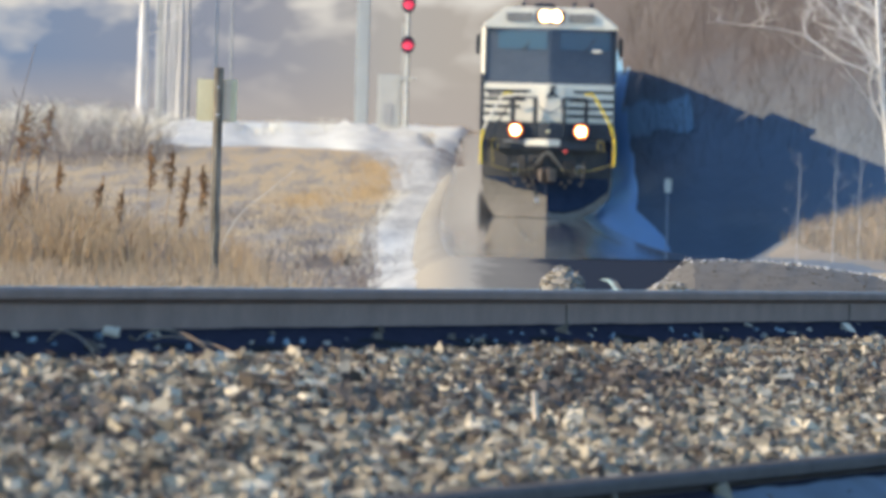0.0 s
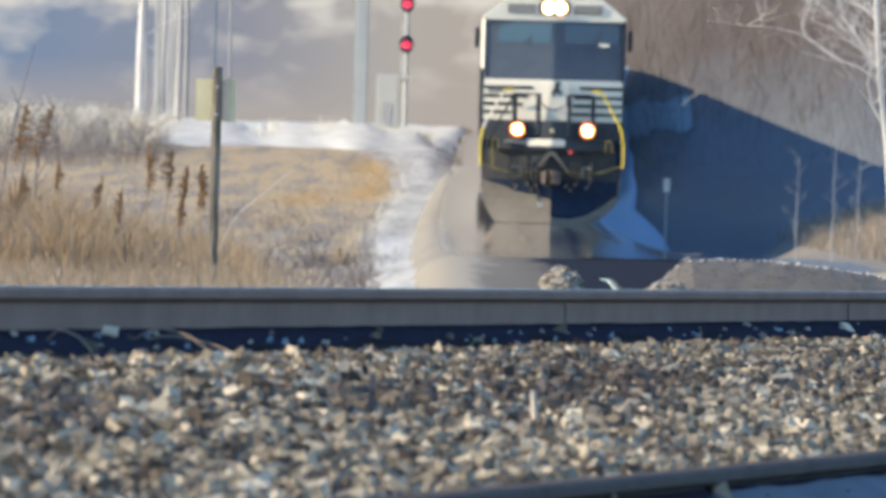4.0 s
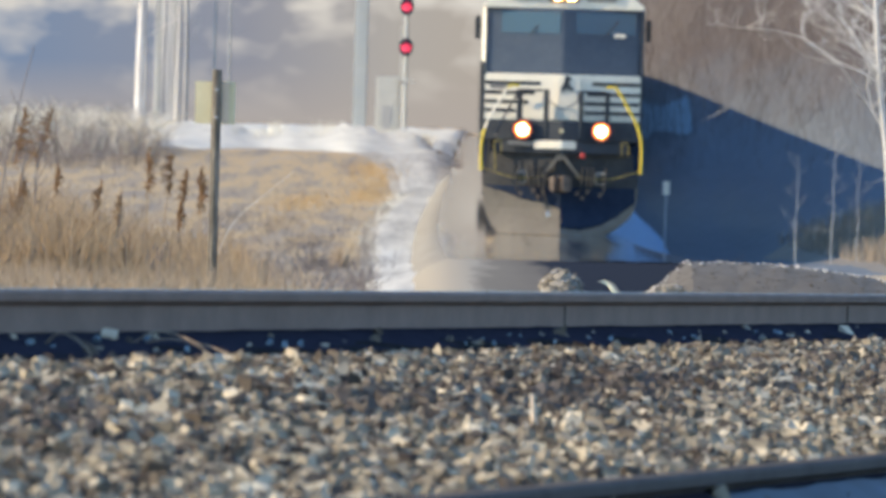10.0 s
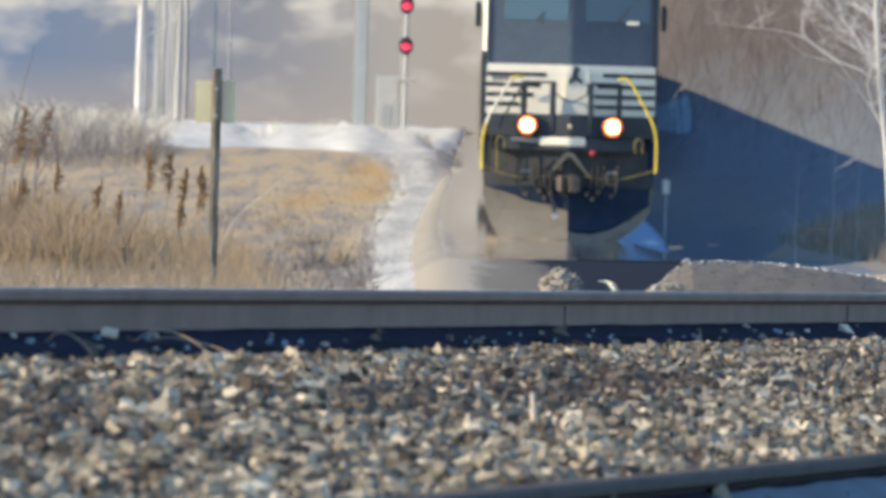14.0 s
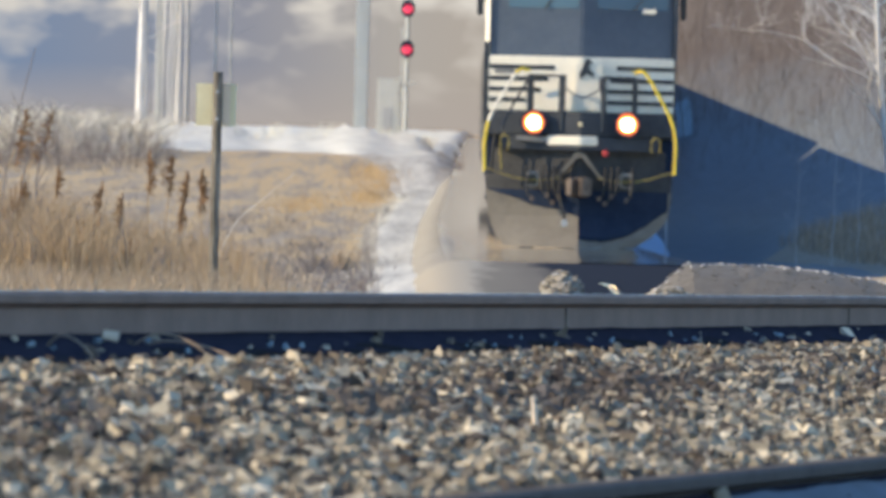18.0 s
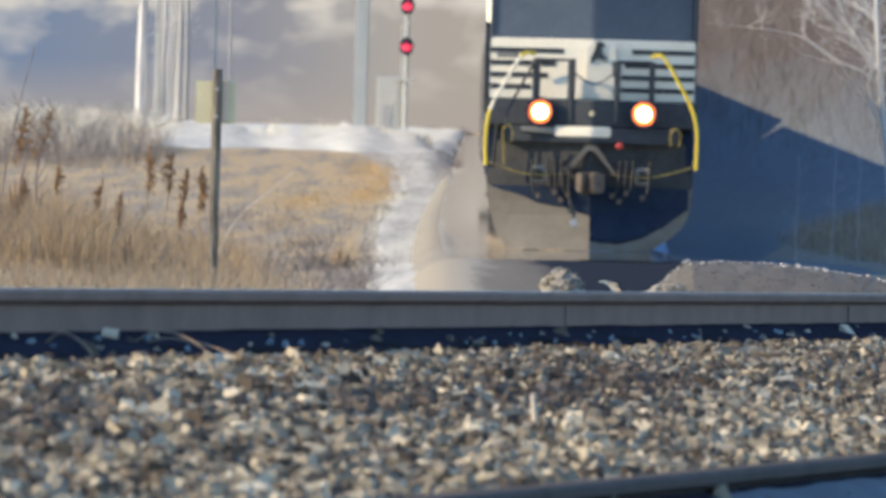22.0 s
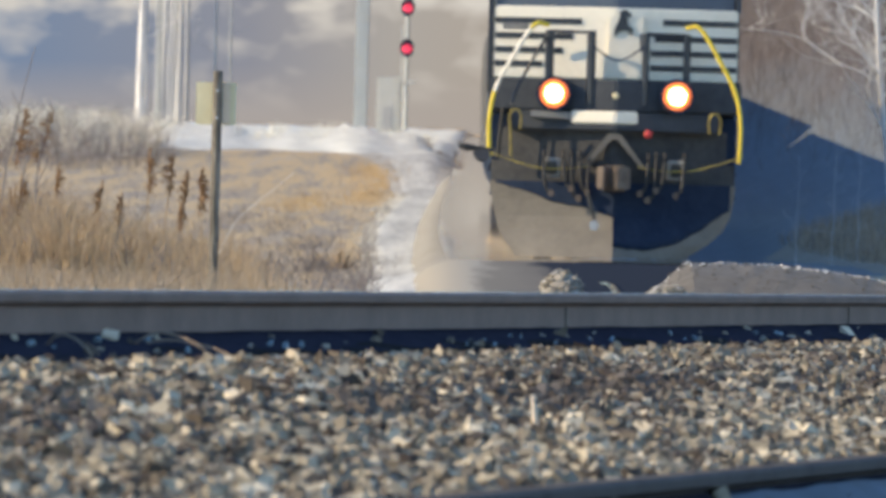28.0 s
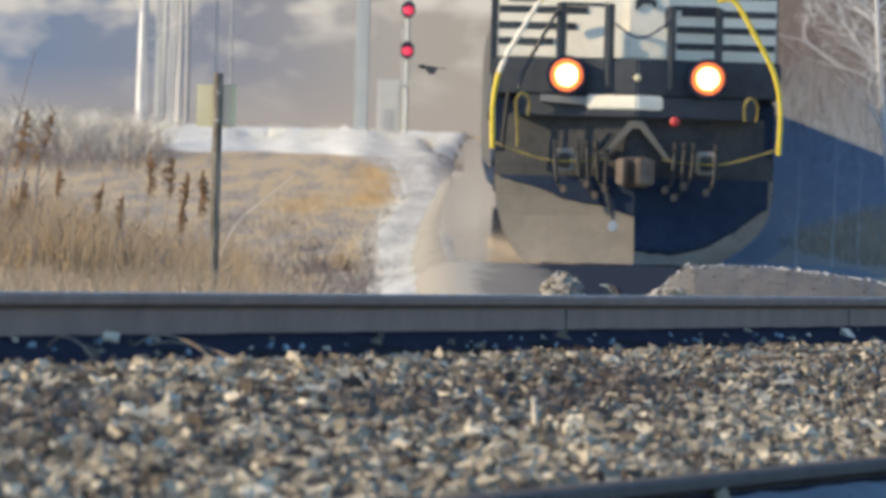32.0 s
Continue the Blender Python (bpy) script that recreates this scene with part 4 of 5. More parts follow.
for k in range(1500):
    y = 58 + 240 * rng_sn.uniform(0, 1) ** 1.6
    o = (0.0 if k % 4 else 1.0) + rng_sn.normal(0, 0.11)
    x = snow_strip(o, y)
    r = rng_sn.uniform(0.009, 0.022) * y / 75
    bmesh.ops.create_icosphere(bm, subdivisions=1, radius=1, matrix=Matrix.Translation((x, y, ground_top(x, y) + 0.036)) @ Euler((0, 0, rng_sn.uniform(0, 6.28))).to_matrix().to_4x4() @ Matrix.Diagonal((r * 1.3, r * 1.8, r * 0.4, 1)))
tagged(finish("snow_clumps", bm, DIRTYSNOW, True), "crumbled clumps of old snow along the strip", "snow", kind="stuff")

# haze tones are painted into this backdrop, which emits its own light
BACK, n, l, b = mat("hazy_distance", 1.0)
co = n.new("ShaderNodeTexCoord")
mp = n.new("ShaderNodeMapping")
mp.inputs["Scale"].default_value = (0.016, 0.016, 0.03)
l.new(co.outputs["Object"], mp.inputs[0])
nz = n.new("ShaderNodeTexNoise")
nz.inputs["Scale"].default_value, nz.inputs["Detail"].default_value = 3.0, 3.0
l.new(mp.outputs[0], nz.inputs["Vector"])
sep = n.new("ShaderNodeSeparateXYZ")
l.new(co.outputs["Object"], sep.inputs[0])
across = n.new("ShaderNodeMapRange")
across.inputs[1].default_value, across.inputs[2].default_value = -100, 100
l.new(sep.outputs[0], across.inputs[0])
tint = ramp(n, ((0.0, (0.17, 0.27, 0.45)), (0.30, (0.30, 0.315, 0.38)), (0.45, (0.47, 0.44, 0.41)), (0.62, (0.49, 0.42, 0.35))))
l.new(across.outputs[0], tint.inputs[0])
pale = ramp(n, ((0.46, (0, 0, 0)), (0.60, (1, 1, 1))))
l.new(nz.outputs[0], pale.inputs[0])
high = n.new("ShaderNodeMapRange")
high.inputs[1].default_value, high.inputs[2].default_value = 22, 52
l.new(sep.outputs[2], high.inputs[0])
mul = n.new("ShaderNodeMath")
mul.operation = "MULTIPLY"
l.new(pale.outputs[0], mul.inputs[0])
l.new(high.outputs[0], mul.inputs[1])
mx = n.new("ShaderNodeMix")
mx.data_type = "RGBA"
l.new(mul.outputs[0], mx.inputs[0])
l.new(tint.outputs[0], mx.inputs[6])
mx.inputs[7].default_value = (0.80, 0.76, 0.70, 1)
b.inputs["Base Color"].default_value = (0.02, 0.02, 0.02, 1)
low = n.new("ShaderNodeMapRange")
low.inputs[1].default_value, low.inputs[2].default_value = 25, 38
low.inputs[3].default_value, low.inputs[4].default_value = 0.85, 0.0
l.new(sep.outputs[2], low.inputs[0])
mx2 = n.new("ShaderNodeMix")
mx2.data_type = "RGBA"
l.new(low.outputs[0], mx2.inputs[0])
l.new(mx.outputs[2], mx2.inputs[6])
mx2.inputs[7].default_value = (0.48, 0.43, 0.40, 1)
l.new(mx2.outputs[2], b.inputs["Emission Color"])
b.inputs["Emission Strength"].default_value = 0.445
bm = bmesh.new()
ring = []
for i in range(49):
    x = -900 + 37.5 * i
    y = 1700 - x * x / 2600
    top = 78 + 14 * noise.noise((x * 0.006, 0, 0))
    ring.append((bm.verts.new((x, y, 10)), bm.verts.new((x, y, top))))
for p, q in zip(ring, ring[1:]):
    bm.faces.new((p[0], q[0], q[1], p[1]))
tagged(finish("backdrop", bm, BACK), "wooded hills in the far distance, with blue-grey haze painted on", "distance", kind="structure")

# ---- heaps of ballast beside the bend ----


def chip(bm, m, rng):
    """An angular broken stone."""
    vs = [bm.verts.new(m @ Vector((x + rng.uniform(-0.28, 0.28), y + rng.uniform(-0.28, 0.28), z + rng.uniform(-0.25, 0.25)))) for z in (-0.7, 0.7) for x, y in ((-0.7, -0.7), (0.7, -0.7), (0.7, 0.7), (-0.7, 0.7))]
    for q in ((3, 2, 1, 0), (4, 5, 6, 7), (0, 1, 5, 4), (1, 2, 6, 5), (2, 3, 7, 6), (3, 0, 4, 7)):
        bm.faces.new([vs[i] for i in q])


def heap(name, label, cx, cy, half, wide, crest, seed, count, size, stone=STONE):
    """A ridge of stones whose crest height follows a rule along x."""
    rng = np.random.default_rng(seed)
    t = thing(name, label, "gravel heap")
    xs = [cx - half + 2 * half * i / 24 for i in range(25)]
    ys = [cy - wide + 2 * wide * i / 10 for i in range(11)]

    def top(x, y):
        f = 1 - ((y - cy) / wide) ** 2
        base = 0.45
        return base + (crest((x - cx) / half) - base) * max(0, f) + 0.012 * noise.noise((x * 9, y * 9, seed))
    vs = [(x, y, top(x, y)) for y in ys for x in xs]
    fs = [(j * 25 + i, j * 25 + i + 1, (j + 1) * 25 + i + 1, (j + 1) * 25 + i) for j in range(10) for i in range(24)]
    me = bpy.data.meshes.new("mound")
    me.from_pydata(vs, [], fs)
    me.materials.append(MOUND if stone is DARKSTONE else stone)
    ob = new("mound", me)
    ob.parent = t
    bm = bmesh.new()
    for k in range(count):
        x, y = cx + half * rng.uniform(-0.97, 0.97), cy + wide * rng.uniform(-0.9, 0.5)
        r = size * rng.uniform(0.6, 1.4)
        m = Matrix.Translation((x, y, top(x, y) + 0.15 * r)) @ Euler((rng.uniform(-0.5, 0.5), rng.uniform(-0.5, 0.5), rng.uniform(0, 6.28))).to_matrix().to_4x4() @ Matrix.Diagonal((r * 1.2, r, r * 0.55, 1))
        chip(bm, m, rng)
    tagged(part("rubble", bm, MOUND if stone is DARKSTONE else stone, t), kind="stuff")
    # glints on the crest, put in as small pale chips
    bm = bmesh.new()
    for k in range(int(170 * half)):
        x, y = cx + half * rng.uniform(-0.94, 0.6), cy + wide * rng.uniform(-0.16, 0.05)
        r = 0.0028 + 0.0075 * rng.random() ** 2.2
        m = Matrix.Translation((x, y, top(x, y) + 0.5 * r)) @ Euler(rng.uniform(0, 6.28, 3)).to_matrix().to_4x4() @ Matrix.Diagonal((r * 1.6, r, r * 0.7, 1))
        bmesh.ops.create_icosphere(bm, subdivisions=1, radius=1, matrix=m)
    tagged(part("crest_glints", bm, PALEBARK, t, "bright chips standing for glints along the crest"), kind="stuff")


heap("ballast_heap", "long low ridge of grey ballast beside the main track", 2.45, 56, 1.2, 1.6,
     lambda f: 0.978 - 0.165 * max(0, f + 0.28) ** 1.6 - 1.1 * max(0, -0.70 - f), 51, 700, 0.007, DARKSTONE)
# two added heaps that stand for a pale reflection below the train
heap("stone_heap", "pale reflection below the train, shaped as a small heap of stones", 0.81, 57, 0.14, 0.9, lambda f: 0.893 - 0.10 * f * f, 52, 150, 0.019, PALESTONE)

heap("stone_heap", "pale reflection below the train, shaped as a low ring of stones", 1.47, 54.6, 0.15, 0.7, lambda f: 0.825 - 0.06 * f * f, 53, 90, 0.017, PALESTONE)

# ---- post with a small sign, beyond the crossing track ----
post = thing("sign_post", "weathered grey wooden post with a faded yellow sign", "post")
bm = bmesh.new()
tube([(-1.676 + 0.008 * noise.noise((i * 0.7, 0, 0)), 62 + 0.008 * noise.noise((0, i * 0.7, 4)), 0.45 + 1.845 * i / 14) for i in range(15)], 0.036, 9, bm)
part("pole", bm, WOODPOST, post)
part("sign_plate", box(-1.835, -1.54, 62.05, 62.054, 1.90, 2.21), SIGNYELLOW, post, "faded yellow sign plate")
# the post's shadow on the plate, put in as a brown strip
part("bracket", box(-1.655, -1.585, 62.03, 62.048, 1.91, 2.205, 0.004), SIGNBACK, post, "brown strip standing for the post's shadow on the sign")
for z in (1.95, 2.15):
    part("bolt", disc((-1.676, 61.962, z), 0.012, 0.01, (0, -1, 0), 8), GALV, post)

# ---- signal, mast and cabinet far off ----
sig = thing("railway_signal", "pale signal mast with two lit red lamps", "signal")
part("mast", tube(((-2.06, 430, 4.6), (-2.06, 430, 14.6)), 0.11, 10), POLEPAINT, sig)
for z in (11.39, 13.46):
    h = part("signal_head", prism([(-2.06 + 0.36 * math.cos(k * math.pi / 8), z + 0.46 * math.sin(k * math.pi / 8)) for k in range(16)], 429.75, 429.83, "y"), GRIME, sig, "dark signal backboard")
    part("hood", prism([(-2.06 + r * math.cos(math.radians(k)), z + r * math.sin(math.radians(k))) for r, span in ((0.33, range(20, 161, 20)), (0.20, range(160, 19, -20))) for k in span], 429.35, 429.75, "y"), GRIME, h)
    part("red_lamp", disc((-2.06, 429.74, z), 0.26, 0.03, (0, -1, 0), dome=0.05), REDLAMP, h, "glowing red lamp")
part("ladder", box(-2.34, -2.26, 430.1, 430.2, 5.0, 12.5, 0.01), PALEBOX, sig)
part("platform", box(-2.5, -1.6, 429.8, 430.6, 9.6, 9.75, 0.02), PALEBOX, sig)
cab2 = thing("signal_cabinet", "pale metal equipment cabinet beside the signal", "cabinet")
part("body", box(-3.55, -2.35, 431, 432, 4.8, 9.9, 0.06), PALEBOX, cab2)
part("door", box(-3.2, -2.75, 430.97, 431.01, 7.2, 8.4, 0.02), FARBARK, cab2, "darker cabinet door")
mast = thing("utility_pole", "tall square pale grey utility pole in the haze", "pole")
part("shaft", box(-4.79, -4.11, 440, 440.6, 5, 26, 0.05), POLEPAINT, mast)


mark = thing("marker_sign", "small white trackside marker on a thin stake", "sign")
mx_, my_ = 5.36, 203.0
part("plate", box(mx_ - 0.09, mx_ + 0.09, my_, my_ + 0.02, 2.52, 2.86, 0.01), WHITE, mark)
part("stake", box(mx_ - 0.018, mx_ + 0.018, my_ + 0.022, my_ + 0.05, ground_z(mx_, my_) - 0.1, 2.8), GALV, mark)

# ---- vegetation ----


def blades(name, label, material, count, place, height, width, lean, seed, category="grass"):
    rng = np.random.default_rng(seed)
    vs, fs = [], []
    for i in range(count):
        x, y = place(rng)
        h = height(rng, x, y)
        z = ground_z(x, y) - 0.03
        a = rng.uniform(0, 6.28)
        dx, dy = rng.normal(0, lean, 2) * h
        w = width * rng.uniform(0.6, 1.3)
        k = len(vs)
        for f, s in ((0, 1.0), (0.55, 0.8)):
            for j in range(3):
                b2 = a + j * 2.094
                vs.append((x + dx * f * f + w * s * math.cos(b2), y + dy * f * f + w * s * math.sin(b2), z + h * f))
        vs.append((x + dx, y + dy, z + h * 0.97))
        for j in range(3):
            j2 = (j + 1) % 3
            fs.append((k + j, k + j2, k + 3 + j2, k + 3 + j))
            fs.append((k + 3 + j, k + 3 + j2, k + 6))
    me = bpy.data.meshes.new(name)
    me.from_pydata(vs, [], fs)
    me.materials.append(material)
    return tagged(new(name, me), label, category, kind="stuff")


def reed_place(rng):
    while True:
        y = rng.uniform(64, 88)
        x = -0.0545 * y + rng.beta(1.0, 1.5) * 0.034 * y
        if noise.noise((x * 2.2, y * 0.5, 3)) + 0.35 > rng.uniform(-0.3, 0.7):
            return x, y


def grass_height(rng, x, y):
    tuft = 0.6 + 0.6 * max(-0.5, noise.noise((x * 1.6, y * 0.4, 8)))
    return (rng.uniform(0.2, 0.85) * tuft + 0.45 * max(0, -x - 2.4) / 2.0 * rng.uniform(0.1, 1)) * 1.05


blades("tall_dry_grass", "tall tan dry grass beyond the tracks", GRASS, 14000, reed_place, grass_height, 0.0037, 0.42, 11)
blades("wispy_weeds", "fine grey-brown weed stems among the grass", TWIG, 1700, reed_place, lambda rng, x, y: 1.1 * grass_height(rng, x, y), 0.004, 0.45, 15, "weeds")
blades("short_dry_grass", "short matted brown grass along the line", TWIG, 2000,
       lambda rng: (lambda y: (rng.uniform(-0.054 * y, -0.7), y))(rng.uniform(60, 150)),
       lambda rng, x, y: rng.uniform(0.06, 0.26), 0.007, 0.4, 12)
blades("trackside_grass", "low tan grass along the crossing track", STRAW, 3500,
       lambda rng: (lambda y: (rng.uniform(-0.056 * y, -0.9), y))(rng.uniform(46, 63)),
       lambda rng, x, y: max(0.05, 0.885 - 0.0006 * (64 - y) - ground_z(x, y)) * rng.uniform(0.5, 1.25), 0.0035, 0.35, 16)
def verge_place(rng):
    y = rng.uniform(140, 195)
    return rail_x(y) + rng.uniform(5.4, 10), y


blades("verge_brush", "short grey-brown brush at the foot of the bank", VERGETWIG, 2600, verge_place, lambda rng, x, y: rng.uniform(0.15, 0.45), 0.008, 0.4, 13, "brush")
blades("verge_grass", "pale dry grass at the foot of the bank", STRAW, 3200, verge_place, lambda rng, x, y: rng.uniform(0.15, 0.5), 0.008, 0.3, 17)


def thicket_place(rng):
    while True:
        o = rng.uniform(2.9, 12)
        x, y = rail_x(200) + o, bank_front(o) + rng.uniform(2, 55)
        if ground_z(x, y) > 3.0 + 1.3 * rng.random():
            return x, y


blades("thicket", "bare grey-brown saplings and brush on the bank", BANKTWIG, 6000, thicket_place,
       lambda rng, x, y: rng.uniform(0.4, 1.7), 0.0045, 0.6, 14, "brush")


blades("field_stubble", "grey-brown matted stubble on the field", TWIG, 1700,
       lambda rng: (lambda y: (rng.uniform(-0.055 * y, -1.3 - 0.004 * y), y))(90 + 250 * rng.uniform(0, 1) ** 1.3),
       lambda rng, x, y: rng.uniform(0.08, 0.3), 0.010, 0.5, 31)
def golden_place(rng):
    x, y, wide, deep = ((-2.6, 335, 0.55, 14), (-3.2, 355, 0.7, 9), (-4.3, 262, 0.55, 16), (-2.6, 290, 0.35, 14))[rng.integers(4)]
    return rng.normal(x, wide), rng.normal(y, deep)


def grey_place(rng):
    x, y, wide, deep = ((-3.9, 205, 0.45, 12), (-2.7, 170, 0.3, 10), (-5.4, 215, 0.4, 12), (-1.75, 126, 0.14, 5))[rng.integers(4)]
    return rng.normal(x, wide), rng.normal(y, deep)


blades("golden_grass", "patches of golden dry grass on the field", GOLD, 2200, golden_place, lambda rng, x, y: rng.uniform(0.05, 0.22), 0.016, 0.5, 37)
blades("grey_weeds", "patches of matted grey weeds on the field", TWIG, 1300, grey_place, lambda rng, x, y: rng.uniform(0.05, 0.25), 0.008, 0.5, 38, "weeds")
blades("pale_brush", "frost-pale bare brush at the edge of the snow", PALEBARK, 1000,
       lambda rng: (lambda y: (-0.053 * y + rng.beta(1, 1.6) * 0.019 * y, y))(rng.uniform(365, 402)),
       lambda rng, x, y: rng.uniform(0.3, 2.4), 0.018, 0.7, 32, "brush")


blades("frosted_brush", "snow-laden twigs of low brush", SNOW, 2000,
       lambda rng: (lambda y: (-0.053 * y + rng.beta(1, 1.6) * 0.019 * y, y))(rng.uniform(372, 404)),
       lambda rng, x, y: rng.uniform(0.4, 2.0) + 0.9 * max(0, noise.noise((x * 0.9, 0, 5))), 0.07, 0.9, 33, "brush")


blades("frosted_weeds", "frosted weed stems along the crest of the snow", SNOW, 1500,
       lambda rng: (rng.uniform(-16, -0.6), rng.uniform(410, 424)),
       lambda rng, x, y: rng.uniform(0.8, 1.75) * (0.75 + 0.35 * noise.noise((x * 0.9, 0, 4))), 0.022, 0.35, 35, "brush")
blades("grey_brush", "bare grey brush before the far snow", TWIG, 1500,
       lambda rng: (lambda y: (-0.053 * y + rng.beta(1, 1.4) * 0.021 * y, y))(rng.uniform(340, 400)),
       lambda rng, x, y: rng.uniform(0.3, 2.7), 0.010, 0.6, 36, "brush")


blades("snow_edge_grass", "brown grass poking through the edge of the snow", TWIG, 700,
       lambda rng: (lambda y: (snow_strip(rng.normal(-0.08, 0.10), y), y))(62 + 190 * rng.uniform(0, 1) ** 1.5),
       lambda rng, x, y: rng.uniform(0.1, 0.3), 0.006, 0.5, 34)


def shrub(x, y, h, w, material, label, seed, count=260):
    t = thing("dry_shrub", label, "shrub", "dry shrubs in the field")
    rng = random.Random(seed)
    bm = bmesh.new()
    for k in range(count):
        a, q = rng.uniform(0, 6.28), rng.random() ** 0.6
        p = Vector((x + 0.35 * w * q * math.cos(a), y + 0.35 * w * q * math.sin(a), 0))
        p.z = ground_z(p.x, p.y) - 0.03
        tip = Vector((x + w * q * math.cos(a) + rng.uniform(-0.1, 0.1), y + w * q * math.sin(a), p.z + h * rng.uniform(0.5, 1) * (1.1 - 0.5 * q * q)))
        tube((p, p.lerp(tip, 0.5) + Vector((0, 0, 0.08 * h)), tip), 0.011, 4, bm, taper=0.005)
    part("brushwood", bm, material, t)


shrub(-1.55, 128, 0.5, 0.35, STRAW, "grey withered weed clump in the field", 44, 45)
shrub(-1.9, 124, 0.45, 0.3, TWIG, "grey withered weed clump in the field", 45, 40)
shrub(-1.405, 62.0, 0.16, 0.07, SEED, "small dark clump of dead weeds", 48, 40)


for i, (x, y, h, w) in enumerate(((-3.22, 70, 0.62, 0.13), (-2.92, 70, 0.58, 0.10), (-2.86, 69, 0.42, 0.14), (-2.56, 68, 0.40, 0.15), (-2.35, 69, 0.42, 0.09), (-3.62, 71, 0.85, 0.10), (-2.02, 67, 0.30, 0.07))):
    shrub(x, y, h, w, SEED if i % 2 else TWIG, "small dark clump of dead weeds in the grass", 60 + i, 46)


def reed(x, y, h, size, lean, brown=True):
    t = thing("reed", "tall reed stalk with a brown feathery seed head", "reed", "reeds beside the post")
    z = ground_z(x, y)
    top = Vector((x + lean * h, y, z + h))
    part("stalk", tube(arc(((x, y, z - 0.03), (x + lean * h * 0.3, y, z + h * 0.55), top)), 0.006, 5), GRASS, t)
    rng = random.Random(int(x * 1000))
    bm = bmesh.new()
    side = rng.choice((-1, 1))
    for i in range(80):
        f = rng.random() ** 0.8
        c = top + Vector((lean * size * f, 0, size * (1.25 * f - 0.45)))
        r = size * 0.20 * math.sin(math.pi * min(1, f * 0.85 + 0.12)) + 0.008
        a = rng.uniform(0, 6.28)
        tip = c + Vector((r * math.cos(a) + side * 0.9 * r * rng.random(), r * math.sin(a), rng.uniform(-0.05, 0.07)))
        tube((c, c.lerp(tip, 0.6) + Vector((0, 0, 0.012)), tip), 0.0062, 4, bm, taper=0.0025)
    part("seed_head", bm, SEED, t)


for x, y, top, size, lean in ((-2.62, 75, 1.58, 0.25, 0.0), (-2.48, 75, 1.58, 0.24, 0.06), (-2.40, 74, 1.44, 0.20, 0.16), (-2.075, 73, 1.46, 0.20, -0.02),
                              (-2.36, 76, 1.38, 0.18, 0.22), (-3.98, 76, 1.86, 0.36, 0.30), (-4.05, 75, 1.84, 0.34, 0.22), (-3.97, 76, 1.68, 0.26, -0.05), (-3.47, 75, 1.52, 0.16, 0.05),
                              (-3.15, 74, 1.36, 0.16, 0.2), (-2.85, 73, 1.24, 0.17, 0.1), (-3.8, 72, 1.30, 0.2, 0.3), (-2.3, 72, 1.2, 0.14, 0.1)):
    reed(x, y, top - ground_z(x, y), size * 1.2, lean)


def weed(x, y, h, lean, seed):
    t = thing("dry_weed", "thin leafless weed stem standing over the grass", "weed", "bare weeds")
    rng = random.Random(seed)
    z = ground_z(x, y)
    bm = bmesh.new()
    pts = arc([(x + lean * h * f * f + rng.uniform(-0.02, 0.02), y, z + h * f) for f in (0, 0.3, 0.6, 1)])
    tube(pts, 0.010, 5, bm, taper=0.004)
    for k in range(7):
        p = pts[rng.randrange(6, len(pts))]
        tube((p, p + Vector((rng.uniform(-0.12, 0.12), rng.uniform(-0.05, 0.05), rng.uniform(0.08, 0.2)))), 0.005, 4, bm, taper=0.003)
    part("stem", bm, TWIG, t)


for i, (x, y, h, lean) in enumerate(((-3.98, 70, 1.95, -0.02), (-3.7, 70, 1.85, 0.16), (-3.45, 71, 1.35, 0.1), (-3.6, 72, 1.25, 0.05))):
    weed(x, y, h, lean, i)


def branch(bm, p, d, r, length, depth, rng):
    n_ = 4
    pts = [p]
    for k in range(n_):
        d = (d + Vector((rng.uniform(-0.36, 0.36), rng.uniform(-0.3, 0.3), rng.uniform(-0.12, 0.2)))).normalized()
        pts.append(pts[-1] + d * length / n_)
    tube(pts, r, 6 if depth > 1 else 4, bm, taper=r * 0.55)
    if depth == 0:
        return
    for k in range(rng.choice((3, 3, 4))):
        q = pts[rng.randrange(1, n_ + 1)]
        side = Vector((rng.uniform(-1, 1), rng.uniform(-0.8, 0.8), rng.uniform(-0.15, 0.8))).normalized()
        branch(bm, q, (d * 0.45 + side * 0.75).normalized(), r * 0.52, length * rng.uniform(0.5, 0.75), depth - 1, rng)


def bare_tree(x, y, h, r, seed, label, depth=4, lean=(0, 0), material=PALEBARK, thin=1.0, limbs=9, reach=None):
    t = thing("bare_tree", label, "tree", "bare trees")
    rng = random.Random(seed)
    z = ground_z(x, y) - 0.2
    pts = [Vector((x + lean[0] * f * h + 0.1 * noise.noise((f * 3, seed, 0)), y, z + h * f)) for f in (0, 0.2, 0.4, 0.6, 0.8, 1)]
    bm = bmesh.new()
    tube(arc(pts), r, 9, bm, taper=r * 0.3)
    part("trunk", bm, material, t)
    for k in range(limbs):
        f = 0.30 + 0.68 * k / (limbs - 1)
        p = pts[0].lerp(pts[-1], f)
        a = rng.uniform(0, 6.28)
        bm = bmesh.new()
        branch(bm, p, Vector((math.cos(a), 0.5 * math.sin(a), rng.uniform(0.1, 0.9))).normalized(), thin * r * 0.42 * (1.2 - f * 0.6), (reach or thin) * h * 0.30 * (1.25 - f * 0.6), depth - 1, rng)
        part("limb", bm, material, t)


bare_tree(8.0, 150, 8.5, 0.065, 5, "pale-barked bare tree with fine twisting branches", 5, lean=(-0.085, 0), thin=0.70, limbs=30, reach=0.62)
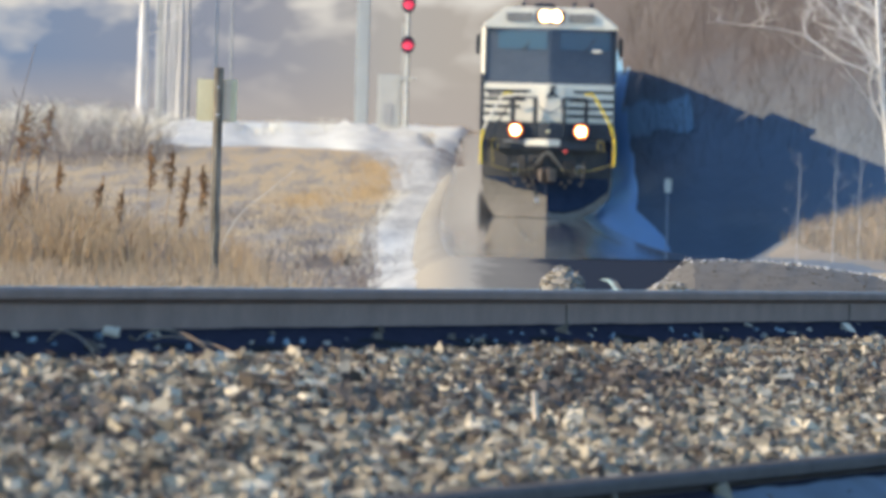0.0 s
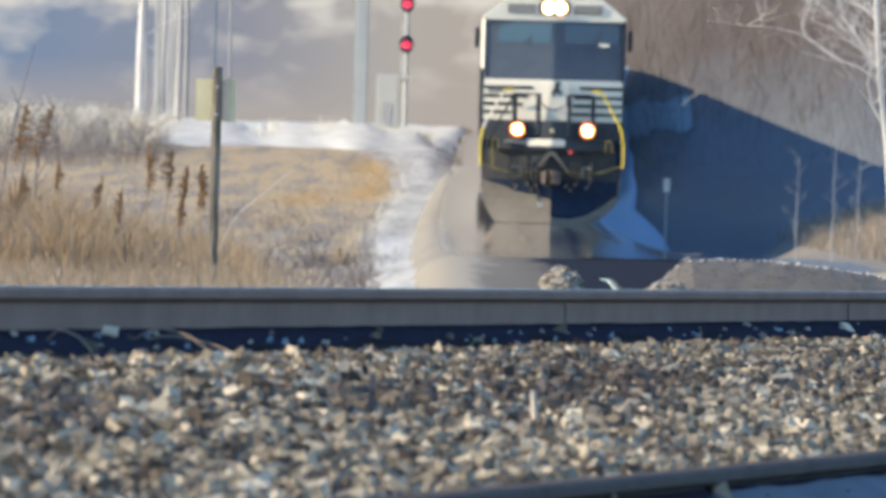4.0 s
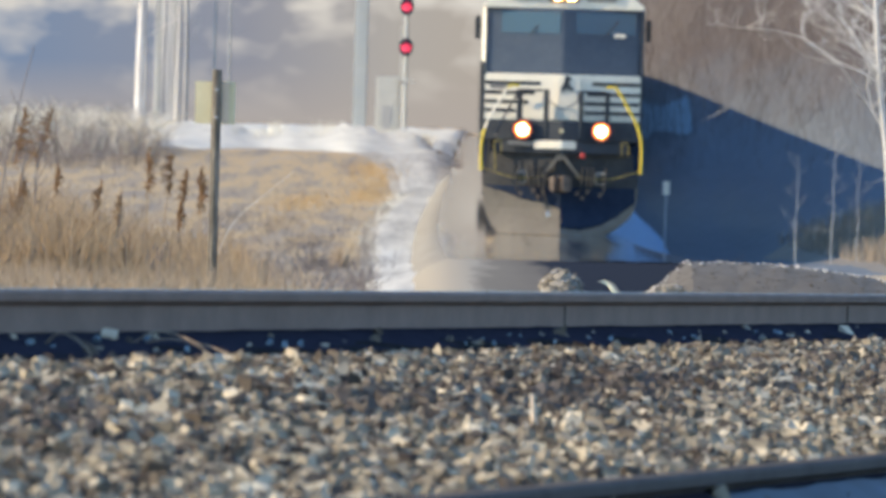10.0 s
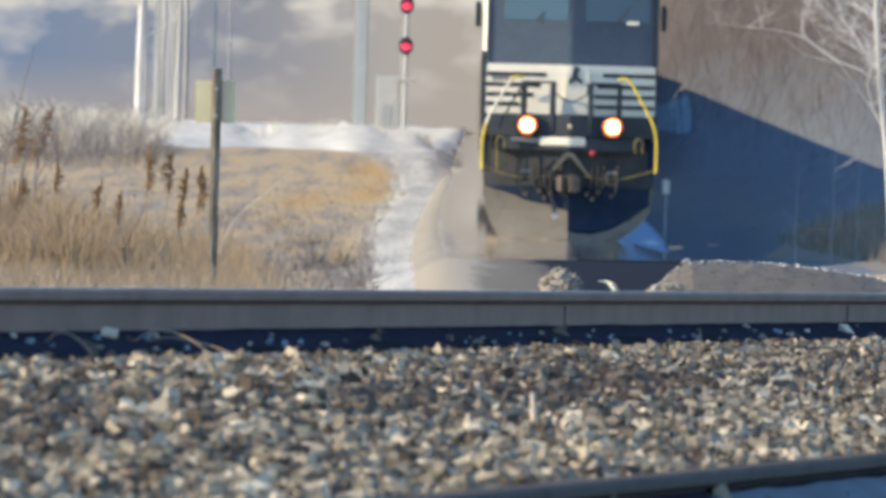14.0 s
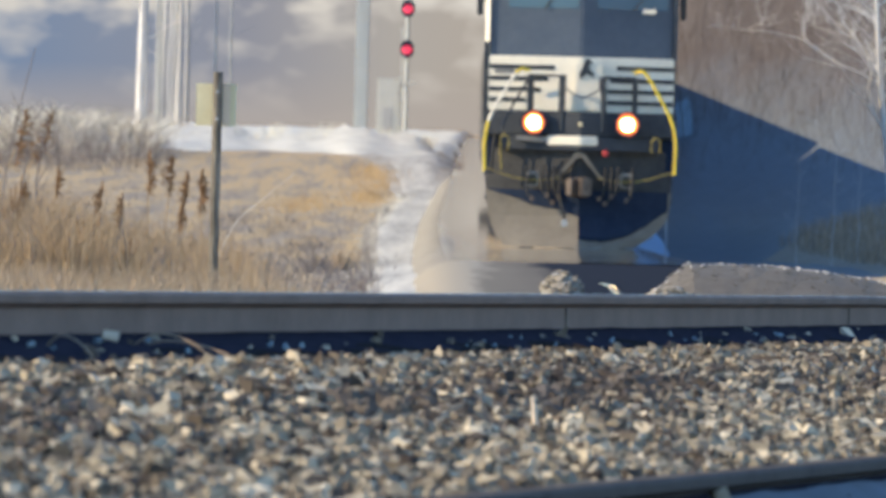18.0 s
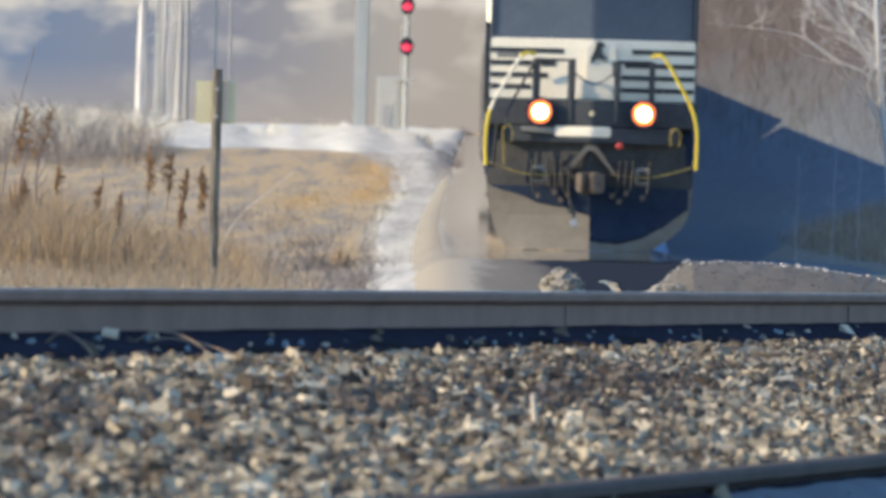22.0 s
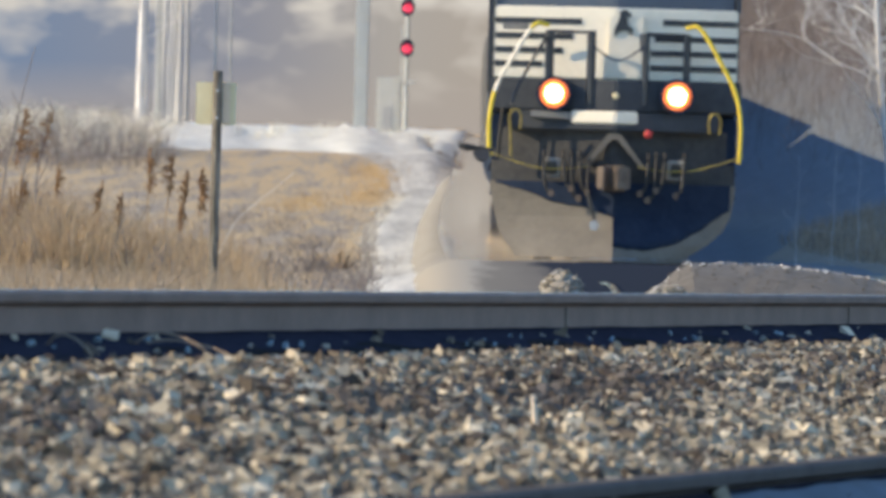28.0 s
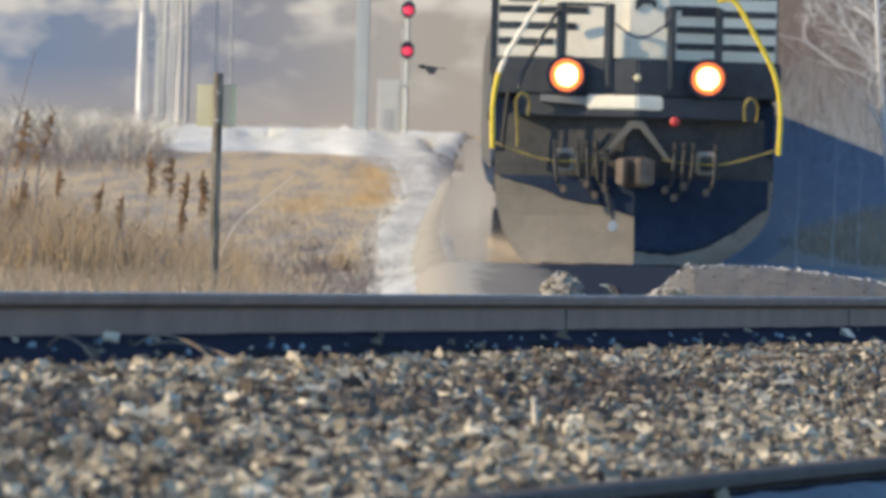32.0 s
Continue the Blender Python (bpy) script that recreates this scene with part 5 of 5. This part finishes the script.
for x, y, h, seed in ((6.62, 158, 2.3, 8), (7.20, 156, 2.7, 9), (7.72, 157, 2.2, 10)):
    bare_tree(x, y, h, 0.011, seed, "slender grey sapling beside the line", 2, thin=0.7, reach=0.45, material=FARBARK)
bare_tree(-15.55, 430, 18, 0.26, 20, "tall white-barked trunk far across the snow", 2, thin=0.35)
rng_far = random.Random(77)
for i in range(20):
    bare_tree(-15.75 + 2.1 * rng_far.random() ** 1.4 + 0.02 * i, rng_far.uniform(430, 470), rng_far.uniform(11, 19), rng_far.uniform(0.06, 0.19), 30 + i,
              "thin pale trunk in a far-off stand", 1, thin=0.3, material=rng_far.choice((FARBARK, FARBARK, FARBARK, MASTGREY)))
for i, x in enumerate((-12.9, -12.2)):
    bare_tree(x, 470 + 6 * i, rng_far.uniform(15, 20), 0.09, 50 + i, "thin pale trunk in a far-off stand", 1, thin=0.3, material=MASTGREY)

# ---- small things on the ballast ----


def on_ballast(u, s, up=0.0):
    x, y = cross_point(u, s)
    return Vector((x, y, ground_z(x, y) + up))


spl = thing("wood_splinter", "pale upright splinter of wood in the ballast", "splinter")
p = on_ballast(1.345, -4.73)
part("sliver", tube((p + Vector((0.004, 0, -0.02)), p + Vector((0, 0, 0.045)), p + Vector((-0.006, 0, 0.100))), 0.011, 5, taper=0.005), SIGNBACK, spl)
part("chip", tube((p + Vector((0.05, 0, -0.01)), p + Vector((0.052, 0, 0.06))), 0.006, 5, taper=0.003), CASTIRON, spl)
for s0, w, h, seed in ((-4.35, 0.11, 0.032, 1), (-3.60, 0.18, 0.034, 2), (-3.5, 0.20, 0.016, 3)):
    st = thing("dry_grass_stem", "dry grass stem arching over the rail foot", "grass stem", "arched stems by the rail")
    p, q = on_ballast(0.12, s0), on_ballast(0.30, s0 + 0.2)
    q = p + Vector((w, -0.12, -0.02))
    part("stem", tube(arc((p, p.lerp(q, 0.3) + Vector((0, 0, h)), p.lerp(q, 0.7) + Vector((0, 0, h * 0.8)), q)), 0.0027, 5), STRAW, st)
stick = thing("fallen_stem", "long pale dry stem leaning through the grass", "grass stem")
part("stem", tube(arc(((-1.78, 66, 0.86), (-1.62, 66, 1.20), (-1.38, 66, 1.42), (-1.17, 66, 1.60))), 0.0024, 5), PALEBARK, stick)


# single larger stones that lie on top of the ballast
rng_st = np.random.default_rng(91)
shapes = []
for k in range(24):
    bm = bmesh.new()
    bmesh.ops.create_icosphere(bm, subdivisions=1, radius=1)
    for v in bm.verts:
        v.co *= 1 + rng_st.uniform(-0.32, 0.32)
    me = bpy.data.meshes.new("stone")
    bm.to_mesh(me)
    bm.free()
    me.materials.append(SINGLESTONE)
    shapes.append(me)
placed = 0
while placed < 300:
    u, q = rng_st.uniform(0.46, 1.72), rng_st.uniform(-9.5, 4.5)
    x, y = cross_point(u, q)
    if abs(x) > 0.053 * y:
        continue
    ob = new("stone", shapes[placed % 24])
    ob.parent = apron
    r = 0.0255 * rng_st.uniform(0.8, 1.3)
    ob.matrix_basis = Matrix.Translation((x, y, ground_z(x, y) + 0.012)) @ Euler(rng_st.uniform(0, 6.28, 3)).to_matrix().to_4x4() @ Matrix.Diagonal((r, r * 0.85, r * 0.65, 1))
    placed += 1


# snow crumbs coloured with the blue of the rail's shade
bm = bmesh.new()
for k in range(27):
    q = (-8.1, -4.6, -3.6, -2.4, -0.2, 0.6, 1.4, 2.6, 3.7)[k % 9] + rng_st.normal(0, 0.16)
    x, y = cross_point(rng_st.uniform(0.10, 0.22), q)
    r = rng_st.uniform(0.004, 0.0095)
    bmesh.ops.create_icosphere(bm, subdivisions=1, radius=1, matrix=Matrix.Translation((x, y, ground_z(x, y) + 0.6 * r)) @ Euler(rng_st.uniform(0, 6.28, 3)).to_matrix().to_4x4() @ Matrix.Diagonal((r * 1.9, r * 1.2, r * 0.8, 1)))
tagged(finish("snow_crumbs", bm, BLUESHADE), "crumbs of old snow by the rail, the blue of shade in their colour", "snow", kind="stuff")


def bird(name, label, size):
    t = thing(name, label, "bird")
    bm = bmesh.new()
    tube(arc(((-0.20, 0, 0.02), (-0.12, 0, 0.01), (0, 0, 0), (0.12, 0, -0.01))), 0.045, 8, bm, taper=0.02)
    part("body", bm, RUBBER, t)
    part("head", disc((-0.19, 0, 0.025), 0.035, 0.05, (-1, 0, 0), 10, dome=0.03), RUBBER, t)
    part("tail", prism([(0.10, -0.03), (0.26, -0.06), (0.27, 0.06), (0.10, 0.03)], -0.012, 0.002, "z"), RUBBER, t)
    wings = []
    for s in (-1, 1):
        bm = prism([(-0.09, 0), (-0.10, s * 0.16), (-0.04, s * 0.33), (0.05, s * 0.31), (0.09, s * 0.18), (0.08, 0)], -0.006, 0.006, "z")
        wings.append(part("wing", bm, RUBBER, t))
    for ob in t.children:
        ob.data.transform(Matrix.Scale(size, 4))
    return t, wings


crows = [bird("crow", "dark crow in flight with spread wings", 1.0), bird("starling", "small dark bird in swift low flight", 0.48)]

# ---- what moves ----


def train_pose(d):
    slope = (rail_z(d + 2) - rail_z(d - 2)) / 4
    return pose(1.757 + 0.00304 * d, d, rail_z(d), math.degrees(math.atan(slope)), 0, -math.degrees(math.atan(0.00304)))


def motions():
    times = [2.0 * i for i in range(17)]
    speed, start = 3.258, 194.56
    walk(loco, [(t, train_pose(start - speed * t)) for t in times])
    for i, c in enumerate(cars):
        walk(c, [(t, train_pose(start + 21.9 + 17.2 * i - speed * t)) for t in times])
    turn = speed / 0.51
    for w in loco_wheels:
        y = w.location.y
        walk(w, [(0.2 * k, pose(0, y, 0.51) @ Matrix.Rotation(turn * 0.2 * k, 4, "X")) for k in range(161)])

    # a crow and a starling that pass across the view from right to left, and wait on the ground before and after
    flap = (-25, 38, -48, 42, 5, -40, 45, -50, 48, -35)
    for (t, wings), d, first, x_pass, z_pass, v, sink in ((crows[0], 95.0, 28.0, 0.42, 2.22, -5.75, 0.0), (crows[1], 80.0, 31.98, 0.165, 2.885, -9.4, -1.4)):
        start_x, lead = 16.0, 1.6
        t_in = first - lead
        x_in = x_pass - v * lead
        rest = ground_z(start_x, d) + 0.1
        rows = [(0, pose(start_x, d, rest)), (t_in - 1.2, pose(start_x, d, rest)), (t_in, pose(x_in, d, z_pass - sink * lead))]
        beats = [(0, 0), (t_in, 0)]
        k = 0
        while first - 0.5 + 0.1 * k < min(32.0, first + 1.2) + 0.001:
            tt = first - 0.5 + 0.1 * k
            rows.append((tt, pose(x_pass + v * (tt - first), d, z_pass + sink * (tt - first) + 0.04 * math.sin(k * 2.1))))
            beats.append((tt, flap[(k + 5) % 10]))
            k += 1
        if first < 30:
            rows += [(first + 3.6, pose(x_pass + v * 3.6, d, ground_z(-20, d) + 0.1)), (32.0, pose(x_pass + v * 3.6, d, ground_z(-20, d) + 0.1))]
            beats.append((32.0, 0))
        walk(t, rows)
        for w, s in zip(wings, (-1, 1)):
            walk(w, [(tt, pose(0, 0, 0, s * a, 0, 0)) for tt, a in beats])


motions()
